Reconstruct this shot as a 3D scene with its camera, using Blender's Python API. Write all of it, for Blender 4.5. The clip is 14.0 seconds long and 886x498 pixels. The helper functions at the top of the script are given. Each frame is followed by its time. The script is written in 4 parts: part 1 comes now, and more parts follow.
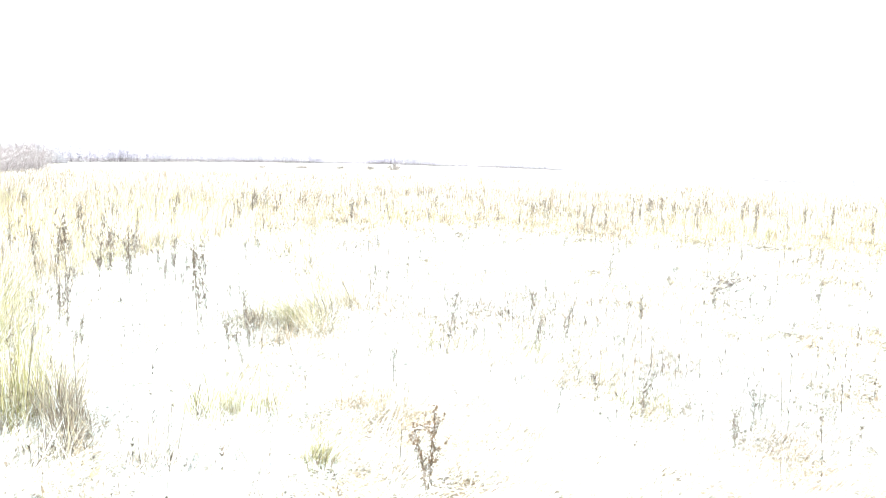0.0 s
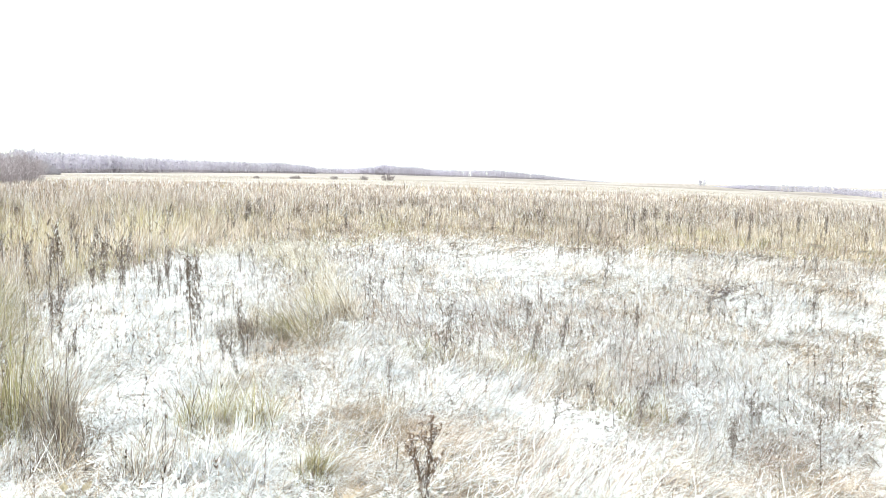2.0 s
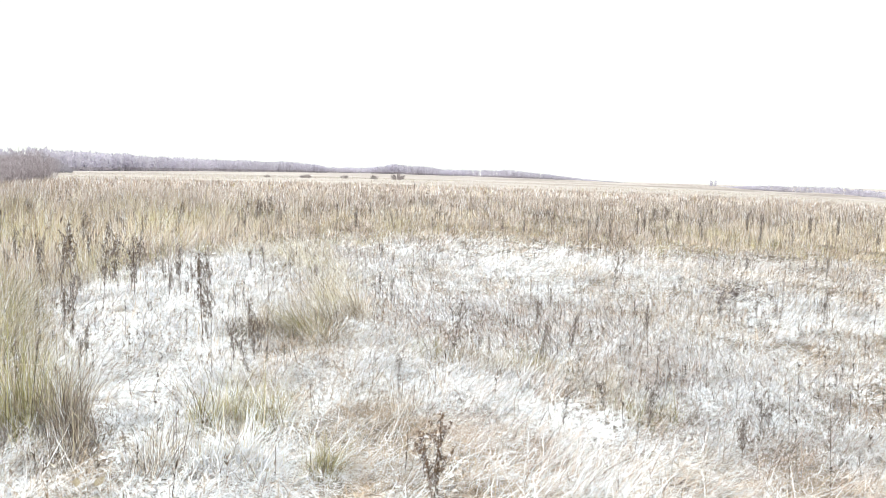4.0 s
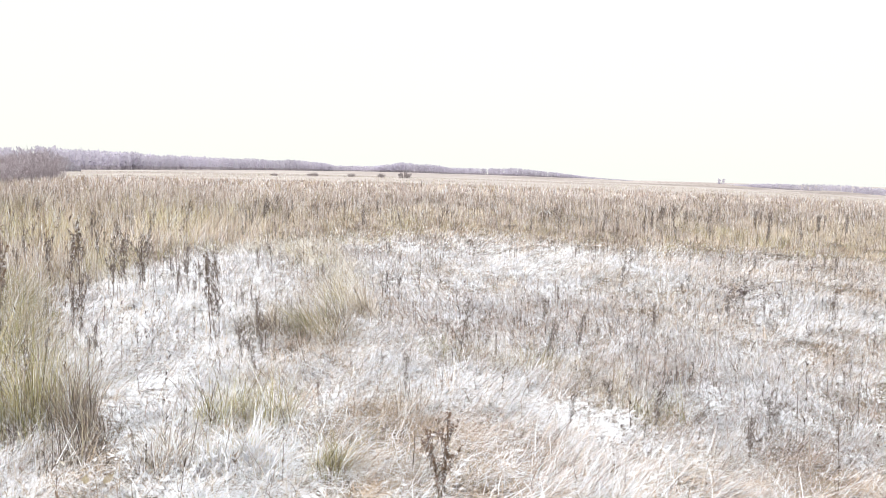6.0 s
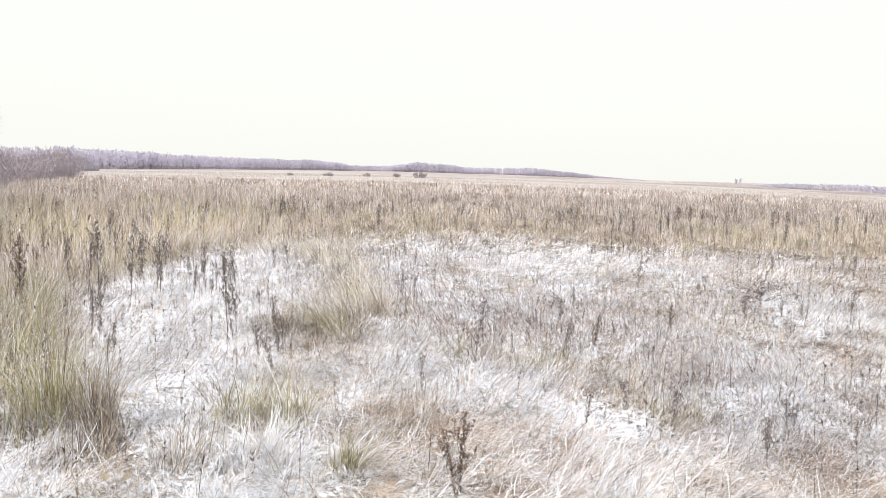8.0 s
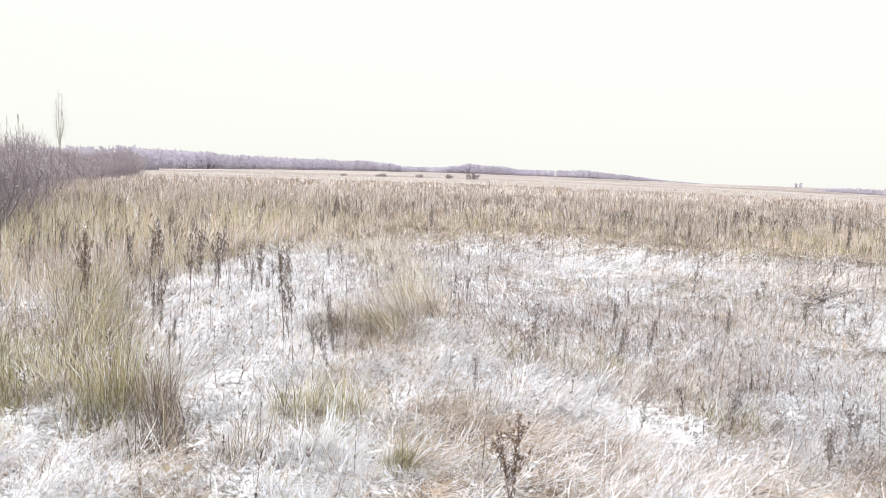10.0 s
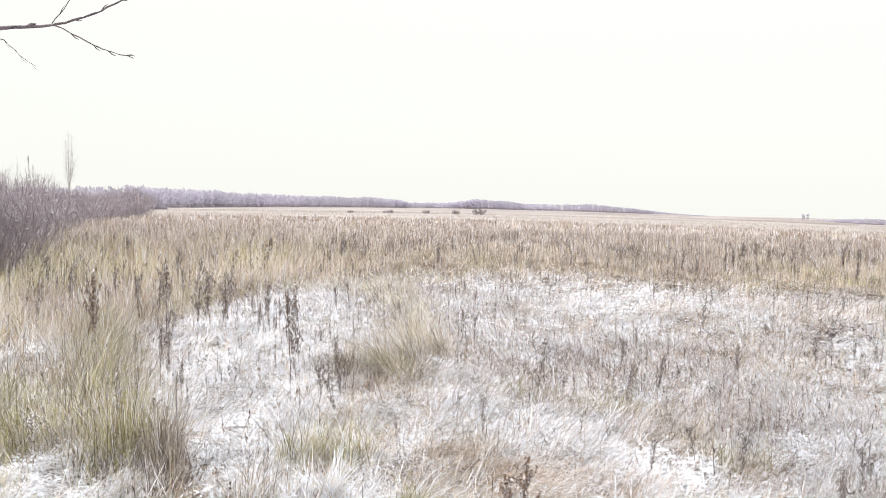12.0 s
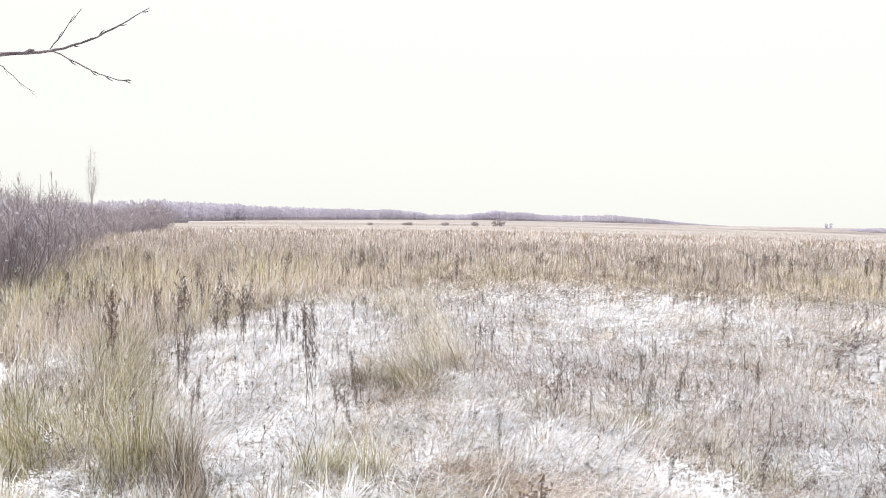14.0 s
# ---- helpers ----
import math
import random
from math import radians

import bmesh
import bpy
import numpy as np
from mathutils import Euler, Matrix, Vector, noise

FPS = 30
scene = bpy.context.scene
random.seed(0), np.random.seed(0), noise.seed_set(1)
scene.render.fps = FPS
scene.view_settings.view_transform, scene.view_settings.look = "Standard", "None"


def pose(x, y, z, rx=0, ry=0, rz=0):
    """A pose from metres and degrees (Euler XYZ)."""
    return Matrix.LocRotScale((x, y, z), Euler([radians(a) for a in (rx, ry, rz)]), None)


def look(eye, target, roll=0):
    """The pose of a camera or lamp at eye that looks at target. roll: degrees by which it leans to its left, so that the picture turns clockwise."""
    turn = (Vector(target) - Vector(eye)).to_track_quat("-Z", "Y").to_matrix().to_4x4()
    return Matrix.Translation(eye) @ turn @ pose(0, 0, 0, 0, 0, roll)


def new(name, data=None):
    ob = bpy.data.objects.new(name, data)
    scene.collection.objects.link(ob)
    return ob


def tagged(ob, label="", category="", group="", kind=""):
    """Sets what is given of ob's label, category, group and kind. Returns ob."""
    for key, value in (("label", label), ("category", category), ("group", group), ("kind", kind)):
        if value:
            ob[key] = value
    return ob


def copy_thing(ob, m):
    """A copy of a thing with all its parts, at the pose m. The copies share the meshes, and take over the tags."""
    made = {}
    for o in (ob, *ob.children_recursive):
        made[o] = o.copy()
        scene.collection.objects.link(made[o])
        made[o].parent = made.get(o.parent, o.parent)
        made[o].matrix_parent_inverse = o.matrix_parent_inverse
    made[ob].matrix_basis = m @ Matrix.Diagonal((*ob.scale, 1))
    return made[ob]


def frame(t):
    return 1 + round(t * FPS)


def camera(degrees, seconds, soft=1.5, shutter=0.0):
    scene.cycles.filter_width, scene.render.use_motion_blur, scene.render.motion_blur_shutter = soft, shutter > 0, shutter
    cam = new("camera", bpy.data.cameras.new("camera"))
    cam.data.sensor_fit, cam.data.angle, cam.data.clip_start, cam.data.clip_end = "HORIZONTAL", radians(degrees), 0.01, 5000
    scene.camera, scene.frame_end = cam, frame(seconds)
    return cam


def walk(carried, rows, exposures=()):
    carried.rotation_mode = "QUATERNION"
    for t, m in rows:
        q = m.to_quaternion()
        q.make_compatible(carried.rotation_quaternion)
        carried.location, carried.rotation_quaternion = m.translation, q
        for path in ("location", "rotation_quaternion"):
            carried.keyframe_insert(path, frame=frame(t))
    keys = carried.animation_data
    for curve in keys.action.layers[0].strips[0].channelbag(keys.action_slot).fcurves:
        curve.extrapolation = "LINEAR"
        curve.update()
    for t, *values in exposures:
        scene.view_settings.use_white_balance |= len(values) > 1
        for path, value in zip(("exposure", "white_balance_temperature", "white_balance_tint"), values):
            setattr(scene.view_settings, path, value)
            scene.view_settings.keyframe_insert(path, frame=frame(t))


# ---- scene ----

# ------------------------------------------------------------ camera
cam = camera(56, 14.0, soft=0.7)
PATH = [
    (0, look((0.042, 0.002, 1.654), (1.672, 19.839, -0.300), 1.59)),
    (0.1, look((0.042, 0.012, 1.650), (1.890, 19.838, -0.395), 1.50)),
    (0.2, look((0.043, 0.022, 1.646), (1.995, 19.837, -0.420), 1.36)),
    (0.5, look((0.044, 0.044, 1.638), (2.097, 19.834, -0.404), 1.12)),
    (1, look((0.040, 0.039, 1.642), (1.955, 19.868, -0.132), 1.28)),
    (1.5, look((0.033, 0.038, 1.641), (1.877, 19.880, -0.064), 1.39)),
    (2, look((0.034, 0.028, 1.645), (1.800, 19.876, -0.064), 1.44)),
    (2.5, look((0.034, 0.020, 1.645), (1.756, 19.875, -0.037), 1.38)),
    (3, look((0.029, 0.019, 1.642), (1.683, 19.876, -0.078), 1.53)),
    (5.5, look((0.031, 0.007, 1.647), (1.448, 19.881, -0.093), 1.57)),
    (6, look((0.029, 0.010, 1.646), (1.396, 19.884, -0.129), 1.60)),
    (6.5, look((0.029, 0.007, 1.648), (1.319, 19.885, -0.146), 1.60)),
    (7, look((0.032, 0.002, 1.646), (1.292, 19.880, -0.163), 1.68)),
    (7.5, look((0.027, -0.002, 1.646), (1.231, 19.880, -0.162), 1.65)),
    (8, look((0.021, -0.002, 1.648), (1.029, 19.892, -0.143), 1.62)),
    (8.5, look((0.011, 0.009, 1.644), (0.605, 19.918, -0.167), 1.74)),
    (11, look((-0.008, -0.028, 1.650), (-0.401, 19.896, -0.040), 2.03)),
    (11.5, look((-0.003, -0.033, 1.660), (-0.391, 19.915, 0.278), 1.70)),
    (12, look((0.005, -0.021, 1.686), (-0.425, 19.952, 0.734), 1.35)),
    (12.5, look((0.018, -0.020, 1.696), (-0.260, 19.967, 1.030), 1.58)),
    (13, look((0.029, -0.013, 1.702), (-0.501, 19.969, 1.055), 1.57)),
    (13.5, look((0.040, -0.018, 1.702), (-0.671, 19.960, 1.094), 1.12)),
    (14, look((0.035, -0.002, 1.704), (-0.864, 19.966, 1.024), 1.00)),
]
EXPOSURE = [(0, 1.36, 6300, -6), (0.1, 1.24, 6300, -6), (0.3, 1.0, 6310, -6), (0.5, 0.80, 6320, -5), (1.0, 0.58, 6340, -4), (1.5, 0.46, 6360, -3), (2.0, 0.37, 6380, -1),
            (3.0, 0.26, 6430, 2), (5.5, 0.1, 6480, 6), (6.5, 0.02, 6500, 10), (7.5, 0.0, 6500, 10), (8.5, 0.0, 6500, 10), (11.0, 0.0, 6500, 10), (14.0, 0.0, 6500, 10)]
walk(cam, PATH, EXPOSURE)

# ------------------------------------------------------------ world and light
world = bpy.data.worlds.new("overcast_sky")
scene.world = world
world.use_nodes = True
wn, wl = world.node_tree.nodes, world.node_tree.links
wn.clear()
w_out = wn.new("ShaderNodeOutputWorld")
w_bg = wn.new("ShaderNodeBackground")
w_sky = wn.new("ShaderNodeTexSky")
w_sky.sky_type = "NISHITA"
w_sky.sun_disc = False
w_sky.sun_elevation = radians(35)
w_sky.sun_rotation = radians(200)
w_sky.air_density, w_sky.dust_density, w_sky.ozone_density = 1.0, 3.0, 1.0
w_mix = wn.new("ShaderNodeMix")
w_mix.data_type = "RGBA"
w_mix.inputs[0].default_value = 0.92
w_tc = wn.new("ShaderNodeTexCoord")
w_sep = wn.new("ShaderNodeSeparateXYZ")
w_ramp = wn.new("ShaderNodeMapRange")
w_ramp.inputs["From Min"].default_value, w_ramp.inputs["From Max"].default_value = 0.0, 1.0
w_ramp.inputs["To Min"].default_value, w_ramp.inputs["To Max"].default_value = 7.95, 31.5
w_cloud = wn.new("ShaderNodeCombineColor")
wl.new(w_tc.outputs["Generated"], w_sep.inputs[0])
w_high = wn.new("ShaderNodeMath")
w_high.operation = "POWER"
w_high.inputs[1].default_value = 3.2
wl.new(w_sep.outputs["Z"], w_high.inputs[0])
wl.new(w_high.outputs[0], w_ramp.inputs["Value"])
for w_k in range(3):
    w_low = wn.new("ShaderNodeMapRange")
    w_low.inputs["From Min"].default_value, w_low.inputs["From Max"].default_value = 0.3, 0.8
    w_low.inputs["To Min"].default_value, w_low.inputs["To Max"].default_value = (1.0, 1.005, 0.95)[w_k], (1.0, 1.0, 1.0)[w_k]
    wl.new(w_sep.outputs["Z"], w_low.inputs["Value"])
    w_tone = wn.new("ShaderNodeMath")
    w_tone.operation = "MULTIPLY"
    wl.new(w_low.outputs["Result"], w_tone.inputs[1])
    wl.new(w_ramp.outputs["Result"], w_tone.inputs[0])
    wl.new(w_tone.outputs[0], w_cloud.inputs[w_k])
wl.new(w_cloud.outputs[0], w_mix.inputs[7])
w_bg.inputs[1].default_value = 0.13
wl.new(w_sky.outputs[0], w_mix.inputs[6])
wl.new(w_mix.outputs[2], w_bg.inputs[0])
wl.new(w_bg.outputs[0], w_out.inputs[0])
sun_data = bpy.data.lights.new("sun", "SUN")
sun_data.energy, sun_data.angle, sun_data.color = 1.0, radians(25), (1.0, 0.97, 0.93)
sun = new("sun", sun_data)
sun.matrix_world = look((0, 0, 30), (8, 14, 0))

# ------------------------------------------------------------ small tools
rng = np.random.default_rng(7)


def vnoise(x, y, scale, seed=0):
    """Smooth value noise in 0..1 at the given wavelength in metres."""
    x, y = np.asarray(x, float) / scale + seed * 17.31, np.asarray(y, float) / scale - seed * 9.77
    xi, yi = np.floor(x), np.floor(y)
    fx, fy = x - xi, y - yi
    fx, fy = fx * fx * (3 - 2 * fx), fy * fy * (3 - 2 * fy)

    def h(a, b):
        v = np.sin(a * 127.1 + b * 311.7 + seed * 13.7) * 43758.5453
        return v - np.floor(v)
    return (h(xi, yi) * (1 - fx) + h(xi + 1, yi) * fx) * (1 - fy) + (h(xi, yi + 1) * (1 - fx) + h(xi + 1, yi + 1) * fx) * fy


def smooth(a, b, v):
    t = np.clip((np.asarray(v, float) - a) / (b - a), 0, 1)
    return t * t * (3 - 2 * t)


def hummock(x, y):
    """Small humps of matted grass and the hollows between them, 0 to 1."""
    return 0.6 * vnoise(x, 0.55 * y, 0.34, 2) + 0.4 * vnoise(x, 0.6 * y, 0.15, 15)


def ground_z(x, y):
    """Height of the ground: tussocky near by, a faint swell of the land far off."""
    x, y = np.asarray(x, float), np.asarray(y, float)
    d = np.hypot(x, y)
    bump = 0.07 * (vnoise(x, 0.5 * y, 1.4, 1) - 0.5) + 0.11 * (hummock(x, y) - 0.5)
    bump = bump * smooth(0.4, 1.5, d) * (1 - smooth(60, 140, d)) + 0.5 * (vnoise(x, y, 55, 3) - 0.5) * smooth(80, 200, d)
    side = np.clip(x / np.maximum(np.abs(y), 1.0) - 0.03, -1, 1) * (y > 0)
    return bump + (0.003 - 0.036 * side ** 2) * np.maximum(d - 40, 0) * smooth(0, 30, y) * (1 - smooth(1500, 3500, d))


# patches of thick snow: x, y, half width, half depth, strength
SNOW = [(-1.76, 7.4, 0.8, 3.0, 0.68), (0.5, 6.3, 0.8, 0.7, 0.30), (-0.76, 4.42, 0.22, 0.35, 0.8), (-0.38, 4.5, 0.25, 0.4, 0.25), (-1.25, 5.4, 0.25, 0.8, 0.35), (4.6, 9.5, 0.6, 1.6, 0.30),
        (-2.15, 4.55, 0.34, 0.55, 0.6), (2.6, 5.6, 0.5, 1.0, 0.10), (-2.8, 13.5, 1.0, 3.4, 0.42), (1.2, 4.9, 0.5, 0.8, 0.16),
        (1.8, 14.5, 2.0, 5.0, 0.08), (4.3, 15.5, 0.8, 2.0, 0.18), (-4.5, 8.7, 0.5, 0.9, 0.42), (3.2, 7.3, 0.8, 1.2, 0.12), (2.3, 4.8, 0.5, 0.6, 0.26), (1.25, 5.4, 0.45, 0.6, 0.2), (2.9, 6.1, 0.5, 0.9, 0.16)]
# straw where the snow has not held; the last entry darkens a gap in the mat
BARE = [(-2.36, 5.6, 0.35, 0.6, 0.5), (-1.76, 5.0, 0.28, 0.5, 0.5), (-0.75, 5.1, 0.3, 0.5, 0.3), (-0.7, 7.9, 0.45, 0.7, 0.5),
        (-0.3, 9.8, 0.5, 1.3, 0.10), (0.85, 7.4, 0.7, 0.5, 0.04), (1.6, 6.7, 0.6, 0.6, 0.08), (1.7, 5.5, 0.15, 0.3, 0.1),
        (-1.45, 3.8, 0.3, 0.6, 0.5), (-4.0, 7.2, 0.5, 1.0, 0.2), (0.3, 5.3, 0.5, 0.6, 0.15), (2.43, 4.45, 0.12, 0.2, 0.6)]


# drifts and bare straw bands that run through the meadow: points of the line, half width, strength
DRIFTS = [([(0.15, 6.85), (0.54, 6.45), (0.92, 5.95), (1.5, 5.27), (1.80, 4.71), (2.02, 4.1)], 0.20, 0.42), ([(-3.3, 11.2), (-2.3, 9.4), (-1.95, 7.1), (-1.5, 5.7), (-1.1, 4.5)], 0.36, 0.46),
          ([(-2.6, 5.0), (-2.15, 4.65), (-1.85, 4.05)], 0.28, 0.75), ([(-0.1, 8.0), (-0.1, 6.9), (-0.35, 6.1)], 0.22, 0.22), ([(2.6, 5.9), (3.1, 5.3)], 0.3, 0.25),
          ([(5.3, 10.6), (5.9, 9.5)], 0.5, 0.3), ([(-0.4, 19.5), (1.8, 16.3), (2.6, 12.8)], 0.6, 0.2)]
# the last three bands thin the snow to darken hollows in the mat
BANDS = [([(0.48, 9.0), (0.93, 7.15), (1.5, 6.72), (1.83, 5.6), (1.97, 4.75), (2.12, 4.2)], 0.14, -0.28), ([(0.2, 5.2), (0.7, 4.6), (1.0, 4.0)], 0.32, -0.20), ([(-1.7, 16.5), (-0.9, 12.5), (-0.5, 10.0), (-0.7, 7.7)], 0.30, -0.33),
         ([(2.6, 9.9), (3.5, 9.2), (4.0, 7.5)], 0.5, -0.16), ([(2.3, 4.1), (2.7, 3.9)], 0.25, -0.3), ([(-1.95, 5.3), (-1.65, 4.4)], 0.14, -0.45), ([(2.42, 4.6), (2.56, 4.95)], 0.12, -0.5), ([(-1.28, 8.7), (-1.0, 8.1)], 0.15, -0.5)]


def along(x, y, line):
    """Distance of each place from a broken line on the ground."""
    best = np.full(np.shape(x), 1e9)
    for (ax, ay), (bx, by) in zip(line, line[1:]):
        t = np.clip(((x - ax) * (bx - ax) + (y - ay) * (by - ay)) / ((bx - ax) ** 2 + (by - ay) ** 2), 0, 1)
        best = np.minimum(best, np.hypot(x - ax - t * (bx - ax), 0.6 * (y - ay - t * (by - ay))))
    return best


def front_line(x):
    """How far off the standing tall grass begins, across the field."""
    x = np.asarray(x, float)
    return np.interp(x, [-14, -6, -4.4, -3.6, -1.8, 1.2, 4.5, 8, 11, 18], [6, 7.6, 10.4, 17.5, 20.5, 22.5, 21.8, 19.8, 18, 15.5])


def snow_cover(x, y):
    x, y = np.asarray(x, float), np.asarray(y, float)
    s = 0.41 + 0.18 * (vnoise(x, 0.4 * y, 1.8, 4) - 0.5) + 0.22 * (vnoise(x, 0.45 * y, 0.5, 5) - 0.5) + 0.55 * (vnoise(x, 0.6 * y, 0.16, 7) - 0.5)
    s = s - 0.10 * (1 - smooth(4.5, 8, y)) + 0.09 * smooth(5.5, 8, y) + 0.07 * smooth(9, 13, y) - 0.04 * smooth(1.0, 4.5, x) - 0.14 * smooth(4, 8, x) * smooth(10, 15, y)
    for cx, cy, wx, wy, a in SNOW:
        s += a * np.exp(-((x - cx) / wx) ** 2 - ((y - cy) / wy) ** 2)
    for cx, cy, wx, wy, a in BARE:
        s -= a * np.exp(-((x - cx) / wx) ** 2 - ((y - cy) / wy) ** 2)
    for line, wide, a in DRIFTS + BANDS:
        s += a * np.exp(-(along(x, y, line) / (wide * (0.7 + 0.6 * vnoise(x, y, 0.5, 16)))) ** 2)
    s += 0.45 * (hummock(x, y) - 0.5) * (1 - smooth(12, 20, y))
    edge = front_line(x)
    return np.clip(s * (1 - 0.85 * smooth(-0.16 * edge, 0.12 * edge, y - edge)), 0.02, 0.84)


def mat(name, rough=0.8):
    m = bpy.data.materials.new(name)
    m.use_nodes = True
    n, l = m.node_tree.nodes, m.node_tree.links
    b = n["Principled BSDF"]
    b.inputs["Roughness"].default_value = rough
    b.inputs["Specular IOR Level"].default_value = 0.25
    return m, n, l, b


def noise_node(n, l, scale, detail=3.0, rough=0.6, coords="Object"):
    tc = n.new("ShaderNodeTexCoord")
    t = n.new("ShaderNodeTexNoise")
    t.inputs["Scale"].default_value, t.inputs["Detail"].default_value, t.inputs["Roughness"].default_value = scale, detail, rough
    l.new(tc.outputs[coords], t.inputs["Vector"])
    return t


def ramp(n, l, source, stops):
    r = n.new("ShaderNodeValToRGB")
    while len(r.color_ramp.elements) < len(stops):
        r.color_ramp.elements.new(0.5)
    for e, (p, c) in zip(r.color_ramp.elements, stops):
        e.position, e.color = p, (*c, 1)
    l.new(source, r.inputs[0])
    return r


def mix_rgb(n, l, fac, a, b, blend="MIX"):
    m = n.new("ShaderNodeMix")
    m.data_type, m.blend_type = "RGBA", blend
    for sock, v in ((m.inputs[0], fac), (m.inputs[6], a), (m.inputs[7], b)):
        if isinstance(v, (int, float)):
            sock.default_value = v
        elif isinstance(v, tuple):
            sock.default_value = (*v, 1)
        else:
            l.new(v, sock)
    return m.outputs[2]


def math_node(n, l, op, a, b=0.0, clamp=False):
    m = n.new("ShaderNodeMath")
    m.operation, m.use_clamp = op, clamp
    for sock, v in ((m.inputs[0], a), (m.inputs[1], b)):
        if isinstance(v, (int, float)):
            sock.default_value = v
        else:
            l.new(v, sock)
    return m.outputs[0]


SNOW_WHITE = (0.785, 0.795, 0.84)


def attr(n, name):
    a = n.new("ShaderNodeAttribute")
    a.attribute_name = name
    return a


def grass_material():
    """Dry blades: own colour each, streaked, with snow lying on part of them."""
    m, n, l, b = mat("dry_grass", 0.75)
    grain = noise_node(n, l, 60, 2)
    col = mix_rgb(n, l, 0.35, attr(n, "col").outputs["Color"], ramp(n, l, grain.outputs[0], [(0.3, (0.45, 0.42, 0.38)), (0.7, (1.0, 1.0, 1.0))]).outputs[0], "MULTIPLY")
    clump = noise_node(n, l, 22, 3)
    edge = math_node(n, l, "ADD", attr(n, "snow").outputs["Fac"], math_node(n, l, "MULTIPLY", math_node(n, l, "SUBTRACT", clump.outputs[0], 0.5), 1.2))
    fac = math_node(n, l, "MULTIPLY", math_node(n, l, "SUBTRACT", edge, 0.36), 4.0, True)
    l.new(mix_rgb(n, l, fac, col, SNOW_WHITE), b.inputs["Base Color"])
    return m


def ground_material():
    m, n, l, b = mat("frozen_ground", 0.9)
    litter = noise_node(n, l, 9, 6, 0.7)
    fine = noise_node(n, l, 70, 3)
    col = ramp(n, l, litter.outputs[0], [(0.3, (0.06, 0.048, 0.04)), (0.5, (0.14, 0.112, 0.09)), (0.7, (0.28, 0.235, 0.19))]).outputs[0]
    col = mix_rgb(n, l, 0.5, col, ramp(n, l, fine.outputs[0], [(0.35, (0.5, 0.47, 0.44)), (0.65, (1, 1, 1))]).outputs[0], "MULTIPLY")
    far_a, far_b = noise_node(n, l, 1.0, 5), noise_node(n, l, 0.6, 5, 0.7)
    stretch = n.new("ShaderNodeMapping")
    stretch.inputs["Scale"].default_value = (0.006, 0.035, 1.0)
    l.new(far_a.inputs["Vector"].links[0].from_socket, stretch.inputs["Vector"])
    l.new(stretch.outputs[0], far_a.inputs["Vector"])
    far_col = ramp(n, l, far_a.outputs[0], [(0.36, (0.27, 0.235, 0.225)), (0.5, (0.34, 0.30, 0.285)), (0.64, (0.43, 0.39, 0.375))]).outputs[0]
    far_col = mix_rgb(n, l, 0.6, far_col, ramp(n, l, far_b.outputs[0], [(0.3, (0.6, 0.57, 0.55)), (0.6, (1, 1, 1))]).outputs[0], "MULTIPLY")
    col = mix_rgb(n, l, attr(n, "far").outputs["Fac"], col, far_col)
    patch = noise_node(n, l, 5, 6, 0.75)
    edge = math_node(n, l, "ADD", attr(n, "snow").outputs["Fac"], math_node(n, l, "MULTIPLY", math_node(n, l, "SUBTRACT", patch.outputs[0], 0.5), 1.6))
    fac = math_node(n, l, "MULTIPLY", math_node(n, l, "SUBTRACT", edge, 0.42), 5.0, True)
    l.new(mix_rgb(n, l, fac, col, SNOW_WHITE), b.inputs["Base Color"])
    bump = n.new("ShaderNodeBump")
    bump.inputs["Strength"].default_value, bump.inputs["Distance"].default_value = 0.6, 0.03
    l.new(litter.outputs[0], bump.inputs["Height"])
    l.new(bump.outputs[0], b.inputs["Normal"])
    return m


def hazed_wood_material():
    """Bare twigs far off, own colour each with the haze painted in, mottled."""
    m, n, l, b = mat("hazed_bare_wood", 0.9)
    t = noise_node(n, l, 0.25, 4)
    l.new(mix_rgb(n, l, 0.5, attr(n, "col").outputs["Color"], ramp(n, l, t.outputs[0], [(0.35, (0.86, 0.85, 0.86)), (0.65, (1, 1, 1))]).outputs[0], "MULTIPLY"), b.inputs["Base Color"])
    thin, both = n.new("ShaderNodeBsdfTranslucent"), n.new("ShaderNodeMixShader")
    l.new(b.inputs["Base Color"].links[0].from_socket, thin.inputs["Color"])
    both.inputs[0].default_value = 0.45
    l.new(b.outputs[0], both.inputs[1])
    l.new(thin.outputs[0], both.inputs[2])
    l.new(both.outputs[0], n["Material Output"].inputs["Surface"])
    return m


def bark_material(name, dark, light, snow=0.0, scale=12.0, rough=0.85):
    m, n, l, b = mat(name, rough)
    t = noise_node(n, l, scale, 4)
    col = ramp(n, l, t.outputs[0], [(0.32, dark), (0.68, light)]).outputs[0]
    info = n.new("ShaderNodeObjectInfo")
    col = mix_rgb(n, l, math_node(n, l, "MULTIPLY", info.outputs["Random"], 0.35), col, tuple(0.7 * c for c in dark))
    if snow:
        s = noise_node(n, l, scale * 1.7, 3)
        geo = n.new("ShaderNodeNewGeometry")
        up = n.new("ShaderNodeSeparateXYZ")
        l.new(geo.outputs["Normal"], up.inputs[0])
        lie = math_node(n, l, "ADD", s.outputs[0], math_node(n, l, "MULTIPLY", up.outputs["Z"], 0.12))
        fac = math_node(n, l, "MULTIPLY", math_node(n, l, "SUBTRACT", lie, 1.0 - snow), 8.0, True)
        col = mix_rgb(n, l, fac, col, SNOW_WHITE)
    l.new(col, b.inputs["Base Color"])
    return m


